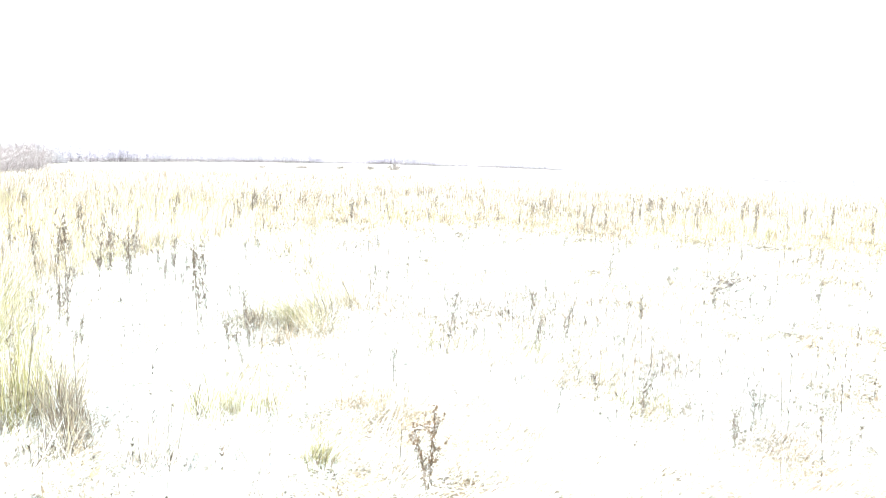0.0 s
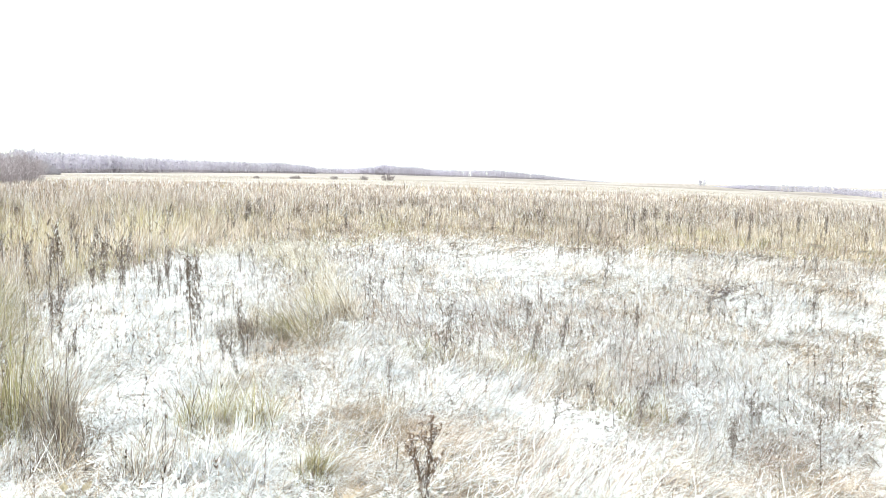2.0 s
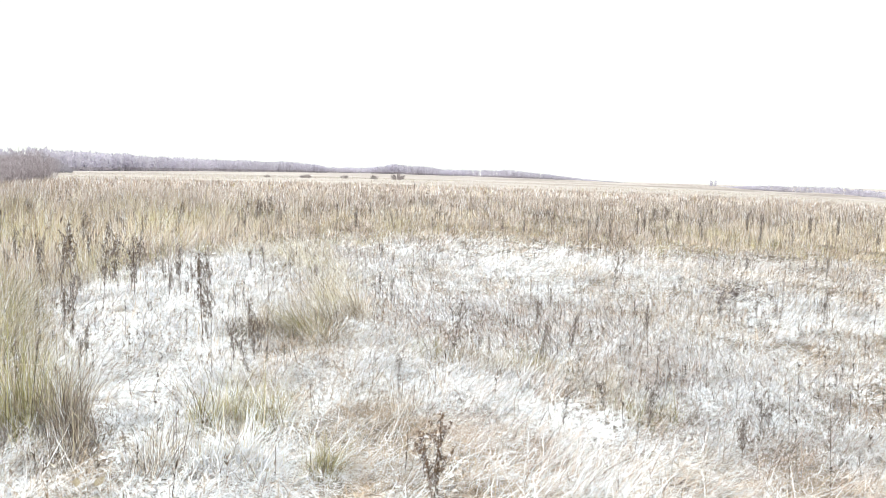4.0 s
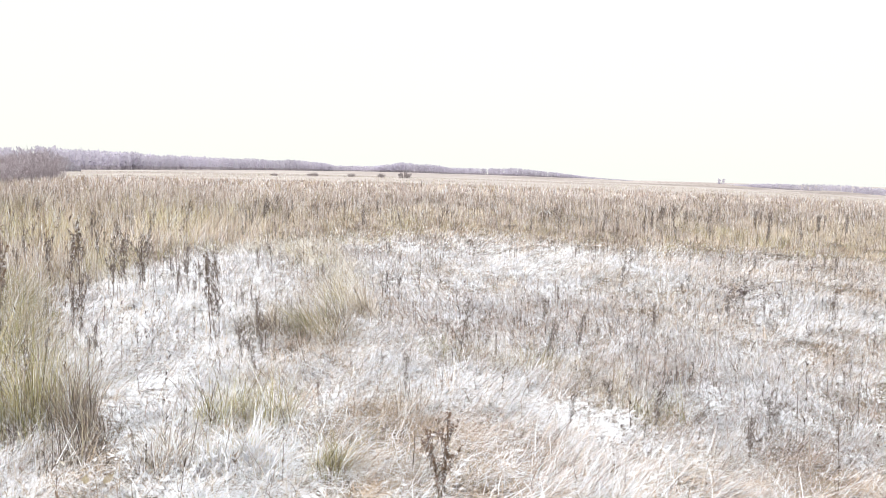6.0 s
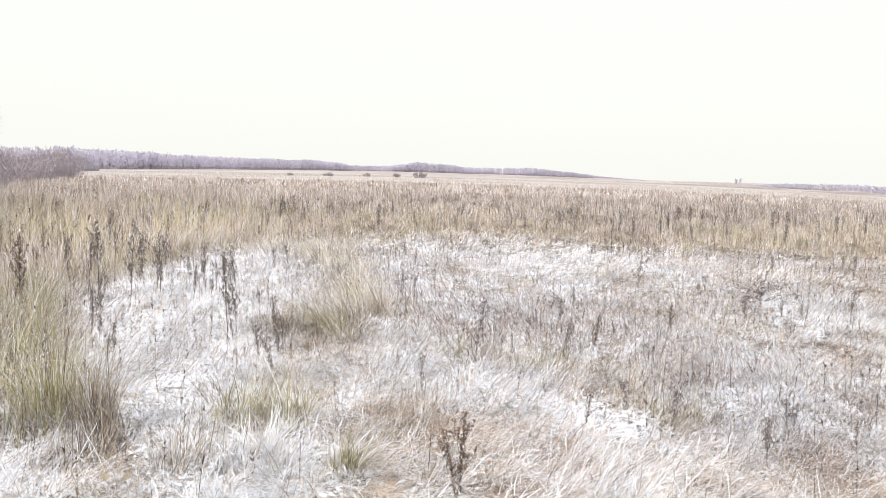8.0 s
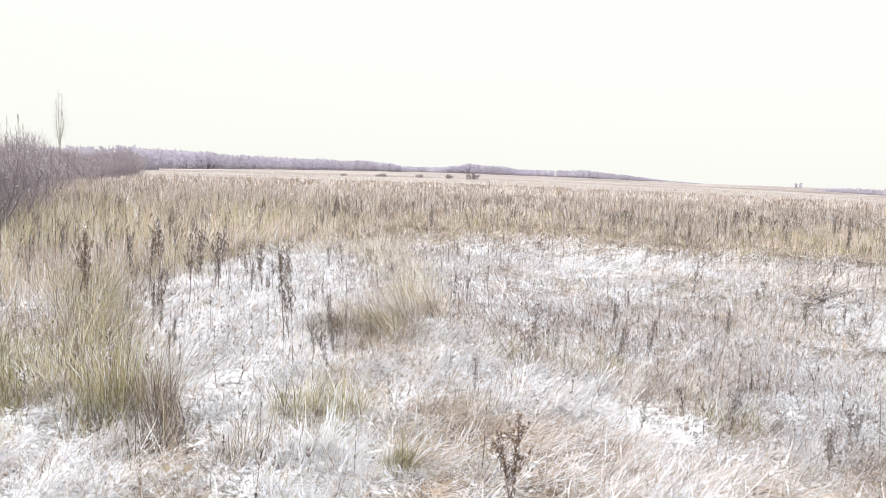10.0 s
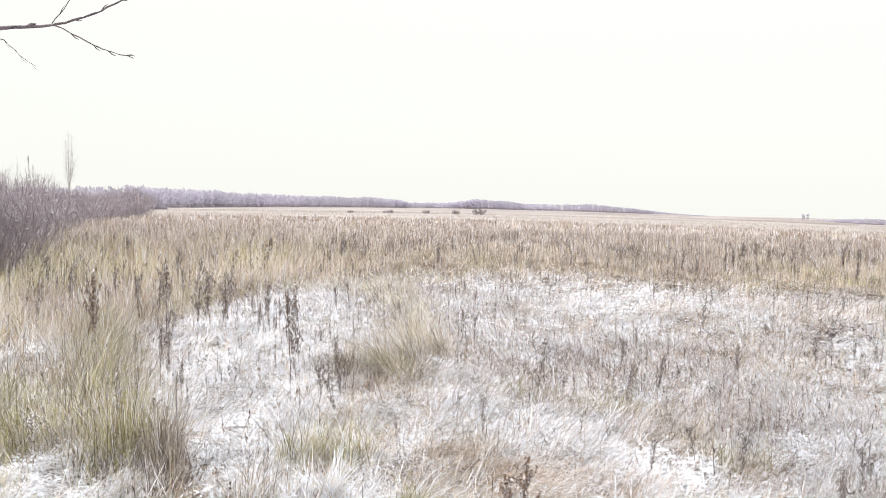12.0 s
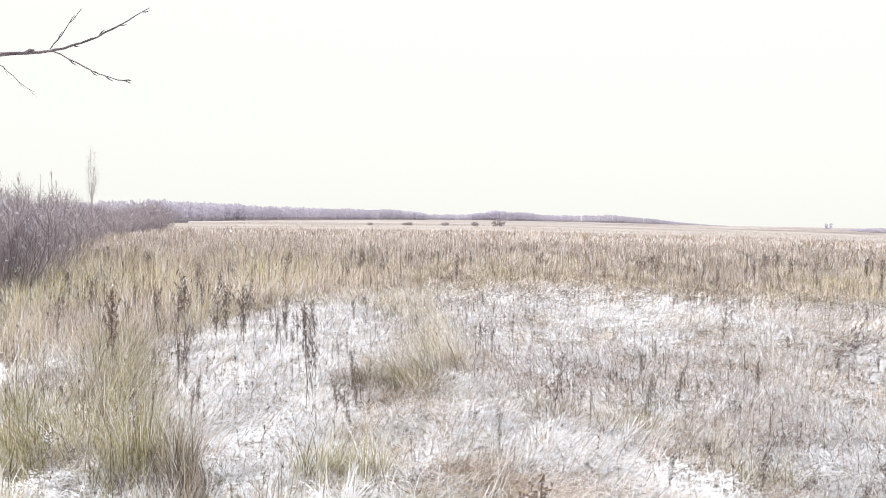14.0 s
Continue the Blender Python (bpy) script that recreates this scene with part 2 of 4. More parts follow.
def snow_material():
    """Thin crusted snow, slightly grey where it is wet, grainy."""
    m, n, l, b = mat("crusted_snow", 0.6)
    t, fine = noise_node(n, l, 14, 4), noise_node(n, l, 160, 2)
    l.new(ramp(n, l, t.outputs[0], [(0.3, (0.70, 0.72, 0.77)), (0.6, SNOW_WHITE)]).outputs[0], b.inputs["Base Color"])
    bump = n.new("ShaderNodeBump")
    bump.inputs["Strength"].default_value, bump.inputs["Distance"].default_value = 0.5, 0.006
    l.new(fine.outputs[0], bump.inputs["Height"])
    l.new(bump.outputs[0], b.inputs["Normal"])
    return m


M_SNOW = snow_material()
M_GRASS = grass_material()
M_GROUND = ground_material()
M_STEM = bark_material("weed_stem", (0.08, 0.057, 0.045), (0.19, 0.145, 0.115), 0.33, 30)
M_LEAF = bark_material("withered_leaf", (0.10, 0.080, 0.072), (0.29, 0.232, 0.205), 0.44, 30)
M_SNOWY_LEAF = bark_material("snow_laden_leaf", (0.06, 0.045, 0.038), (0.17, 0.13, 0.105), 0.53, 14)
M_SPRAWL = bark_material("purplish_weed_leaf", (0.062, 0.048, 0.054), (0.17, 0.132, 0.14), 0.36, 24)
M_PLUME = bark_material("seed_plume", (0.095, 0.068, 0.052), (0.25, 0.185, 0.14), 0.38, 30)
M_DOCK = bark_material("dock_seed", (0.13, 0.082, 0.058), (0.30, 0.205, 0.148), 0.36, 30)
M_TWIG = bark_material("willow_twig", (0.255, 0.22, 0.24), (0.45, 0.39, 0.42), 0.37, 4)
M_BIRCH = bark_material("birch_bark", (0.30, 0.27, 0.25), (0.66, 0.63, 0.60), 0.0, 5)
M_BIRCH_TWIG = bark_material("birch_twig", (0.34, 0.31, 0.30), (0.55, 0.51, 0.50), 0.0, 5)
M_WOOD = hazed_wood_material()
M_BRANCH = bark_material("branch_bark", (0.07, 0.058, 0.068), (0.19, 0.16, 0.17), 0.36, 60)


def raw_mesh(name, verts, faces_flat, sizes, material, point_attrs=()):
    """A mesh from numpy arrays: vertices, flat corner indices, corners per face."""
    me = bpy.data.meshes.new(name)
    me.vertices.add(len(verts))
    me.vertices.foreach_set("co", np.asarray(verts, np.float32).ravel())
    me.loops.add(len(faces_flat))
    me.loops.foreach_set("vertex_index", np.asarray(faces_flat, np.int32))
    me.polygons.add(len(sizes))
    starts = np.concatenate([[0], np.cumsum(sizes)[:-1]])
    me.polygons.foreach_set("loop_start", starts.astype(np.int32))
    for key, kind, values in point_attrs:
        a = me.attributes.new(key, kind, "POINT")
        a.data.foreach_set("color" if kind == "FLOAT_COLOR" else "value", np.asarray(values, np.float32).ravel())
    me.materials.append(material)
    me.update(calc_edges=True)
    return me


def blades(base, azimuth, length, width, lean0, lean1, segs=3, twist=None, curl=0.0):
    """Ribbons that rise from base and bend towards azimuth. Returns vertices, corners, sizes and the vertices per blade."""
    n = len(base)
    dirx, diry = np.cos(azimuth), np.sin(azimuth)
    if twist is None:
        twist = rng.uniform(-0.7, 0.7, n)
    sx, sy = -np.sin(azimuth + twist), np.cos(azimuth + twist)
    p = np.array(base, float)
    per = 2 * segs + 1
    v = np.zeros((n, per, 3))
    for k in range(segs + 1):
        w = width * (1.0, 0.9, 0.7, 0.45, 0.3)[k] * 0.5 if k < segs else 0
        if k < segs:
            v[:, 2 * k] = p + np.stack([sx * w, sy * w, 0 * w], 1)
            v[:, 2 * k + 1] = p - np.stack([sx * w, sy * w, 0 * w], 1)
            a = lean0 + (lean1 - lean0) * (k + 0.5) / segs
            step = length / segs
            dirx, diry = np.cos(azimuth + curl * k / segs), np.sin(azimuth + curl * k / segs)
            p = p + np.stack([dirx * np.sin(a) * step, diry * np.sin(a) * step, np.cos(a) * step], 1)
        else:
            v[:, 2 * k] = p
    quads = []
    for k in range(segs - 1):
        quads.append([2 * k, 2 * k + 1, 2 * k + 3, 2 * k + 2])
    pattern = np.array([i for q in quads for i in q] + [2 * segs - 2, 2 * segs - 1, 2 * segs])
    corners = (np.arange(n)[:, None] * per + pattern[None]).ravel()
    sizes = np.tile([4] * (segs - 1) + [3], n)
    return v.reshape(-1, 3), corners, sizes, per


def blade_object(name, base, azimuth, length, width, lean0, lean1, colours, snow, segs=3, curl=0.0, lying=False):
    """One mesh of blades. lying: snow holds on the flat stretches of a blade and slides off the steep ones."""
    v, c, s, per = blades(base, azimuth, length, width, lean0, lean1, segs, None, curl)
    held = np.repeat(snow, per)
    if lying:
        ring = np.minimum(np.arange(per) // 2, segs) / segs
        lean = lean0[:, None] + (lean1 - lean0)[:, None] * ring[None]
        held = (snow[:, None] * (0.62 + 0.38 * np.abs(np.sin(lean)))).ravel()
    v[:, 2] = np.maximum(v[:, 2], ground_z(v[:, 0], v[:, 1]) + 0.008)
    rgba = np.concatenate([np.repeat(colours, per, 0), np.ones((len(v), 1))], 1)
    me = raw_mesh(name, v, c, s, M_GRASS, [("col", "FLOAT_COLOR", rgba), ("snow", "FLOAT", held)])
    return new(name, me)


STRAW = np.array([(0.16, 0.128, 0.095), (0.41, 0.336, 0.243), (0.57, 0.49, 0.382), (0.69, 0.62, 0.515)])
OLIVE = np.array([(0.11, 0.102, 0.046), (0.28, 0.258, 0.118), (0.44, 0.402, 0.198), (0.60, 0.545, 0.33)])
BROWN = np.array([(0.13, 0.104, 0.088), (0.28, 0.232, 0.195), (0.43, 0.368, 0.32), (0.58, 0.52, 0.465)])
DARK = np.array([(0.06, 0.045, 0.037), (0.12, 0.092, 0.077), (0.20, 0.155, 0.13), (0.30, 0.24, 0.20)])


def palette(table, u):
    u = np.clip(u, 0, 0.999) * (len(table) - 1)
    i = u.astype(int)
    f = (u - i)[:, None]
    return table[i] * (1 - f) + table[i + 1] * f


def wedge(n, near, far, spread=0.62):
    """n places spread evenly over a wedge of the field."""
    y = np.sqrt(rng.uniform(near ** 2, far ** 2, n))
    return y * rng.uniform(-spread, spread, n) + 0.04 * y, y


# ------------------------------------------------------------ ground
def build_ground():
    rad = np.concatenate([[0.0], np.geomspace(0.5, 3.4, 12)[:-1], np.geomspace(3.4, 26, 130)[:-1], np.geomspace(26, 4600, 84)])
    ang = np.radians(np.concatenate([np.arange(-180, -40, 4), np.arange(-40, 40, 0.4), np.arange(40, 180, 4)]))
    R, A = np.meshgrid(rad[1:], ang, indexing="ij")
    x, y = (R * np.sin(A)).ravel(), (R * np.cos(A)).ravel()
    x, y = np.append(x, 0), np.append(y, 0)
    nr, na = R.shape
    i, j = np.meshgrid(np.arange(nr - 1), np.arange(na), indexing="ij")
    j2 = (j + 1) % na
    quads = np.stack([i * na + j, i * na + j2, (i + 1) * na + j2, (i + 1) * na + j], -1).reshape(-1, 4)
    tris = np.stack([np.full(na, nr * na), (np.arange(na) + 1) % na, np.arange(na)], -1)
    corners = np.concatenate([quads.ravel(), tris.ravel()])
    sizes = np.concatenate([np.full(len(quads), 4), np.full(na, 3)])
    d = np.hypot(x, y)
    far = smooth(38, 62, d)
    snow = (0.62 * snow_cover(x, y) - 0.02) * (1 - far) + far * (0.09 + 0.08 * smooth(-30, 60, x) + 0.2 * (vnoise(x, y, 40, 6) - 0.5) + 0.55 * (vnoise(0.22 * x, y, 26, 17) - 0.5))
    snow = snow + 0.34 * np.where(np.abs(x - 0.04 * y) < 0.62 * y, 1 - smooth(2.9, 3.8, y), 1 - smooth(20, 30, d))
    me = raw_mesh("ground", np.stack([x, y, ground_z(x, y)], 1), corners, sizes, M_GROUND, [("snow", "FLOAT", snow), ("far", "FLOAT", far)])
    me.polygons.foreach_set("use_smooth", np.ones(len(sizes), bool))
    tagged(new("ground", me), "frozen meadow ground with straw litter and thin snow", "ground", kind="structure")


build_ground()


# ------------------------------------------------------------ lodged grass under snow
def sweep(x, y):
    """The way in which wind and snow have combed the fallen grass."""
    return -1.05 + 1.5 * (vnoise(x, 0.5 * y, 0.9, 8) - 0.5) + 1.9 * (vnoise(x, 0.5 * y, 2.6, 9) - 0.5)


def build_lodged(near, far, tufts, each, width, segs, name):
    """Fallen grass in tufts: the blades of one tuft arch over together and share tone and snow."""
    nt = int(0.62 * (far ** 2 - near ** 2) * tufts)
    tx, ty = wedge(nt, near, far)
    keep = ty < front_line(tx) + rng.normal(0, 1.2, nt) + np.abs(rng.normal(0, 3.0, nt)) * smooth(-4, 1, tx)
    tx, ty = tx[keep], ty[keep]
    nt = len(tx)
    t_az = sweep(tx, ty) + rng.normal(0, 0.7, nt)
    t_az = np.where(rng.random(nt) < 0.10, rng.uniform(0, 6.28, nt), t_az)
    t_tint = 0.45 * vnoise(tx, 0.5 * ty, 0.7, 10) + rng.normal(0.35, 0.15, nt)
    t_brown = vnoise(tx, 0.4 * ty, 1.5, 11) + rng.normal(0, 0.16, nt) + 0.05 * smooth(1.5, 4.5, tx)
    t_snow = snow_cover(tx, ty) + rng.normal(0, 0.20, nt)
    t_rise = rng.uniform(0.55, 1.15, nt) * (0.75 + 0.6 * vnoise(tx, 0.5 * ty, 0.45, 12))
    # tufts down in the hollows, made darker below to deepen their shade
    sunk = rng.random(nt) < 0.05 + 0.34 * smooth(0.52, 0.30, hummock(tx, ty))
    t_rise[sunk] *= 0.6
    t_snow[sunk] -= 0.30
    k = np.repeat(np.arange(nt), each)
    n = len(k)
    x, y = tx[k] + rng.normal(0, 0.055 + 0.004 * near, n), ty[k] + rng.normal(0, 0.07 + 0.006 * near, n)
    az = t_az[k] + rng.normal(0, 0.42, n)
    stray = rng.random(n) < 0.10
    az[stray] = rng.uniform(0, 6.28, int(stray.sum()))
    length = rng.uniform(0.14, 0.40, n) * t_rise[k]
    lean0 = np.clip(rng.normal(1.12, 0.30, n), 0.1, 1.55)
    lean1 = np.clip(lean0 + rng.normal(0.85, 0.35, n), 0.3, 2.2)
    up = rng.random(n) < 0.05
    lean0[up], lean1[up] = lean0[up] * 0.35, lean1[up] * 0.5
    tint = np.clip(t_tint[k] + rng.normal(0.16, 0.20, n), 0, 1)
    col = palette(STRAW, tint) * np.array([1.08, 0.98, 0.935])
    brown = t_brown[k] + rng.normal(0, 0.14, n) > 0.66
    col[brown] = palette(BROWN, tint[brown] + 0.15) * np.array([1.08, 0.97, 0.945])
    s = t_snow[k]
    laden = rng.random(n) < s * 1.32
    snow = np.where(laden, rng.uniform(0.50, 1.05, n), rng.uniform(0.0, 0.55, n)) * np.where(up, 0.75, 1.0)
    # low blades get dark colours that paint the shade of gaps and hollows
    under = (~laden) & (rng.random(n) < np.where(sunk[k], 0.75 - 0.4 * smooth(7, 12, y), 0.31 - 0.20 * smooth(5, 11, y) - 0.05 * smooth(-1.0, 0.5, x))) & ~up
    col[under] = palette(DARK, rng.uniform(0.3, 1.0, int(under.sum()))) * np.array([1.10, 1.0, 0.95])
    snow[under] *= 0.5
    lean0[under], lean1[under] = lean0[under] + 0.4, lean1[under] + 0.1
    fleck = (rng.random(n) < 0.26 - 0.11 * smooth(6.5, 12, y)) & ~up
    col[fleck] = palette(DARK, rng.uniform(0.35, 1.0, int(fleck.sum())))
    rusty = fleck & (rng.random(n) < 0.45 + 0.4 * smooth(6, 10, y))
    col[rusty] = palette(BROWN, rng.uniform(0.05, 0.55, int(rusty.sum()))) * np.array([1.06, 0.965, 0.90])
    snow[fleck] *= 0.3
    pile = 0.10 * vnoise(x, 0.35 * y, 0.25, 12)
    heap = pile * np.where(under, 0.2 * rng.random(n), rng.uniform(0.1, 1.0, n))
    base = np.stack([x, y, ground_z(x, y) + np.where(up, 0, heap)], 1)
    wid = width * rng.uniform(0.5, 1.25, n) * (1 + 0.35 * (snow > 0.5))
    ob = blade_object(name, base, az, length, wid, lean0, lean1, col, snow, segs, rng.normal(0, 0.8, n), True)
    return tagged(ob, "matted dry meadow grass lodged flat and dusted with snow", "grass", kind="stuff")


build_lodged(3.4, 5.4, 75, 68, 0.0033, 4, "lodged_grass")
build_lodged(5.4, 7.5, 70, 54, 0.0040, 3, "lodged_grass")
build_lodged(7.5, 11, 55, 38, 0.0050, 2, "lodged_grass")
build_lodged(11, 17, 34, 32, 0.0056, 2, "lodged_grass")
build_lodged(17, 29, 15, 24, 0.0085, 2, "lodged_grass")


def build_snow_clots(near, far, density, size, name):
    """Small crusts of snow caught on the fallen grass: flat uneven caps, drawn out along the lie of the blades."""
    n = int(0.62 * (far ** 2 - near ** 2) * density)
    x, y = wedge(n, near, far)
    fine = vnoise(x, 0.5 * y, 0.11, 14)
    keep = (rng.random(n) < 1.1 * (snow_cover(x, y) - 0.36) + 0.8 * (fine - 0.5)) & (y < front_line(x) + rng.normal(0, 0.8, n))
    x, y = x[keep], y[keep]
    n = len(x)
    z = ground_z(x, y) + 0.10 * vnoise(x, 0.35 * y, 0.25, 12) * rng.uniform(0.3, 1.0, n) + rng.uniform(0.0, 0.035, n)
    sides = 6
    a = sweep(x, y) + rng.normal(0, 0.6, n)
    r = size * rng.lognormal(0, 0.45, n)
    ang = (np.arange(sides) * 2 * np.pi / sides)[None] + rng.uniform(-0.35, 0.35, (n, sides))
    rr = r[:, None] * rng.uniform(0.5, 1.25, (n, sides))
    u, w = rr * np.cos(ang) * rng.uniform(1.4, 3.6, n)[:, None], rr * np.sin(ang) * 0.7
    v = np.zeros((n, sides + 1, 3))
    v[:, :sides, 0] = x[:, None] + u * np.cos(a)[:, None] - w * np.sin(a)[:, None]
    v[:, :sides, 1] = y[:, None] + u * np.sin(a)[:, None] + w * np.cos(a)[:, None]
    v[:, :sides, 2] = z[:, None] - r[:, None] * rng.uniform(0.15, 0.6, (n, sides))
    v[:, sides] = np.stack([x, y, z + 0.25 * r], 1)
    fan = np.array([(q, (q + 1) % sides, sides) for q in range(sides)]).ravel()
    corners = (np.arange(n)[:, None] * (sides + 1) + fan[None]).ravel()
    me = raw_mesh(name, v.reshape(-1, 3), corners, np.full(n * sides, 3), M_SNOW)
    me.polygons.foreach_set("use_smooth", np.ones(n * sides, bool))
    tagged(new(name, me), "small white crusts of snow caught on fallen grass", "snow", kind="stuff")


build_snow_clots(3.4, 6.5, 2400, 0.0065, "snow_crust")
build_snow_clots(6.5, 12, 1000, 0.0072, "snow_crust")
build_snow_clots(12, 25, 200, 0.0115, "snow_crust")


def build_round_about():
    """The same matted grass, thinner, beside and behind the place where one stands."""
    tufts = 2600
    a, d = rng.uniform(0, 2 * np.pi, tufts), np.sqrt(rng.uniform(0.3, 13 ** 2, tufts))
    k = np.repeat(np.arange(tufts), 16)
    n = len(k)
    x, y = (d * np.sin(a))[k] + rng.normal(0, 0.09, n), (d * np.cos(a))[k] + rng.normal(0, 0.09, n)
    az = (sweep(d * np.sin(a), d * np.cos(a)) + rng.normal(0, 0.45, tufts))[k] + rng.normal(0, 0.45, n)
    keep = ~((y > 3.4) & (np.abs(x - 0.04 * y) < 0.62 * y))
    x, y, az = x[keep], y[keep], az[keep]
    n = len(x)
    tint = rng.random(n)
    col = palette(STRAW, tint) * np.array([1.08, 0.98, 0.935])
    dark = rng.random(n) < 0.3
    col[dark] = palette(BROWN, 0.7 * tint[dark])
    laden = rng.random(n) < 1.35 * snow_cover(x, np.clip(np.abs(y), 5, 9)) + 0.06
    lean0 = np.clip(rng.normal(1.15, 0.25, n), 0.3, 1.5)
    ob = blade_object("lodged_grass", np.stack([x, y, ground_z(x, y) + 0.05 * rng.random(n)], 1), az, rng.uniform(0.14, 0.4, n), rng.uniform(0.004, 0.009, n), lean0, lean0 + rng.uniform(0.2, 0.9, n),
                      col, np.where(laden, rng.uniform(0.55, 1.0, n), rng.uniform(0, 0.4, n)), 2, rng.normal(0, 0.8, n), True)
    tagged(ob, "matted dry meadow grass lodged flat and dusted with snow", "grass", kind="stuff")


build_round_about()


# ------------------------------------------------------------ standing tall grass
def build_tall(near, far, tufts, each, width, segs, name):
    """Standing grass in tufts that differ in height, lean and tone."""
    nt = int(0.62 * (far ** 2 - near ** 2) * tufts)
    x, y = wedge(nt, near, far)
    yy = 0.45 * y
    depth = y - front_line(x) + (5.0 * (vnoise(x, yy, 0.9, 33) - 0.5) + 6.0 * (vnoise(x, yy, 2.2, 36) - 0.5)) * smooth(-3, 0, x)
    clump = 0.55 * vnoise(x, yy, 0.4, 21) + 0.45 * vnoise(x, yy, 1.3, 26)
    wide = 1.5 + 6.0 * smooth(-4.5, 0, x)
    keep = (rng.random(nt) < smooth(-wide, 0.9 * wide, depth)) & (clump + rng.random(nt) * 0.5 > 0.5)
    tx, ty, yy, depth, clump = x[keep], y[keep], yy[keep], depth[keep], clump[keep]
    nt = len(tx)
    rise = (0.16 + 0.16 * smooth(-5, 1, depth) + 0.22 * smooth(0, 10, depth) + 0.12 * smooth(8, 24, depth)) * (1 + 0.35 * smooth(-1.5, -4.5, tx) * (1 - smooth(20, 45, ty)) - 0.22 * smooth(-3, 0, tx) * (1 - smooth(50, 80, ty)))
    rise = rise * (1 - 0.35 * smooth(62, 118, ty + 14 * (vnoise(tx, ty, 9, 35) - 0.5)))
    rise = rise * (0.45 + 1.05 * clump) * rng.uniform(0.55, 1.25, nt)
    t_az = np.where(rng.random(nt) < 0.5, 6.0 * vnoise(tx, ty, 0.9, 34) - 2.6, rng.uniform(0, 6.28, nt))
    t_lean = np.abs(rng.normal(0.18, 0.42, nt))
    tone = 0.72 * vnoise(tx, yy, 0.45, 23) + 0.75 * vnoise(tx, yy, 1.9, 27) + rng.normal(0.16, 0.22, nt) + 0.10 * (1 - smooth(12, 24, ty)) - 0.06 * (1 - smooth(9, 14, ty)) + 0.3 * (vnoise(tx, yy, 1.1, 29) - 0.5)
    far_band = smooth(10, 18, depth + 9 * (vnoise(tx, yy, 3.5, 24) - 0.5))
    edge = (1 - smooth(1, 4.5, depth)) * smooth(-4, -1, tx)
    brown = np.clip(0.10 + 0.70 * far_band + 0.3 * edge + 0.5 * smooth(0.5, 0.66, vnoise(tx, yy, 0.8, 28)) + 0.55 * smooth(0.5, 0.65, vnoise(tx, yy, 4, 30)), 0, 1)
    brown = np.where(rng.random(nt) < brown, 0.85, 0.12)
    green = vnoise(tx, yy, 1.4, 25)
    olive = 0.75 * smooth(-0.8, -3.8, tx) * (1 - smooth(18, 34, ty)) * smooth(0.3, 0.6, green) + 0.35 * smooth(0.7, 0.85, green) * (1 - smooth(24, 36, ty)) + 0.15 * edge + 0.6 * np.exp(-((tx - 8.5) / 3) ** 2 - ((ty - 19.5) / 2) ** 2) + 0.3 * smooth(-3.2, -4.2, tx) * (1 - smooth(9, 13, ty))
    olive = np.where(rng.random(nt) < olive, 0.85, 0.05)
    rust = np.where(rng.random(nt) < 0.16 * smooth(-1.0, -3.5, tx) * smooth(0.45, 0.7, vnoise(tx, yy, 1.0, 37)) + 0.02, 0.8, 0.02)
    k = np.repeat(np.arange(nt), each)
    n = len(k)
    loose = 0.035 + 0.0032 * near
    x, y = tx[k] + rng.normal(0, loose, n), ty[k] + rng.normal(0, 1.6 * loose, n)
    az = t_az[k] + rng.normal(0, 0.9, n)
    length = rise[k] * rng.uniform(0.45, 1.2, n)
    lean0 = np.abs(rng.normal(t_lean[k], 0.22, n))
    lean1 = lean0 + np.abs(rng.normal(0.4, 0.55, n))
    tint = np.clip(tone[k] + rng.normal(0, 0.17, n), 0, 1)
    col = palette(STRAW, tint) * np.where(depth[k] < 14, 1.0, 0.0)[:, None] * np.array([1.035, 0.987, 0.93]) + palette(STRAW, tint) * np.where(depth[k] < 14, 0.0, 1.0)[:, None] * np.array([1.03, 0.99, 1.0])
    b = rng.random(n) < brown[k]
    col[b] = palette(BROWN, tint[b] * (1 - 0.10 * far_band[k][b])) * np.array([1.04, 0.975, 1.0])
    g = rng.random(n) < olive[k]
    col[g] = palette(OLIVE, tint[g] * 0.9 + 0.1) * np.array([1.0, 0.985, 1.0])
    r = rng.random(n) < rust[k]
    col[r] = palette(BROWN, tint[r] * 0.7) * np.array([1.02, 0.86, 0.66])
    dead = rng.random(n) < 0.07
    col[dead] = palette(DARK, rng.random(int(dead.sum())))
    snow = rng.uniform(0, 0.62 + 0.16 * (1 - smooth(10, 22, y)) + 0.06 * smooth(24, 32, y), n) * (rng.random(n) < 0.62)
    base = np.stack([x, y, ground_z(x, y)], 1)
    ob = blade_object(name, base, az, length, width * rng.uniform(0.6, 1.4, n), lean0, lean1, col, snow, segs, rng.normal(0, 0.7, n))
    return tagged(ob, "tall standing dry straw-coloured meadow grass", "grass", kind="stuff")


build_tall(6, 14, 62, 14, 0.0052, 3, "tall_grass")
build_tall(14, 30, 24, 14, 0.0085, 2, "tall_grass")
build_tall(30, 62, 4.6, 14, 0.017, 2, "tall_grass")
build_tall(62, 118, 0.5, 13, 0.055, 2, "tall_grass")


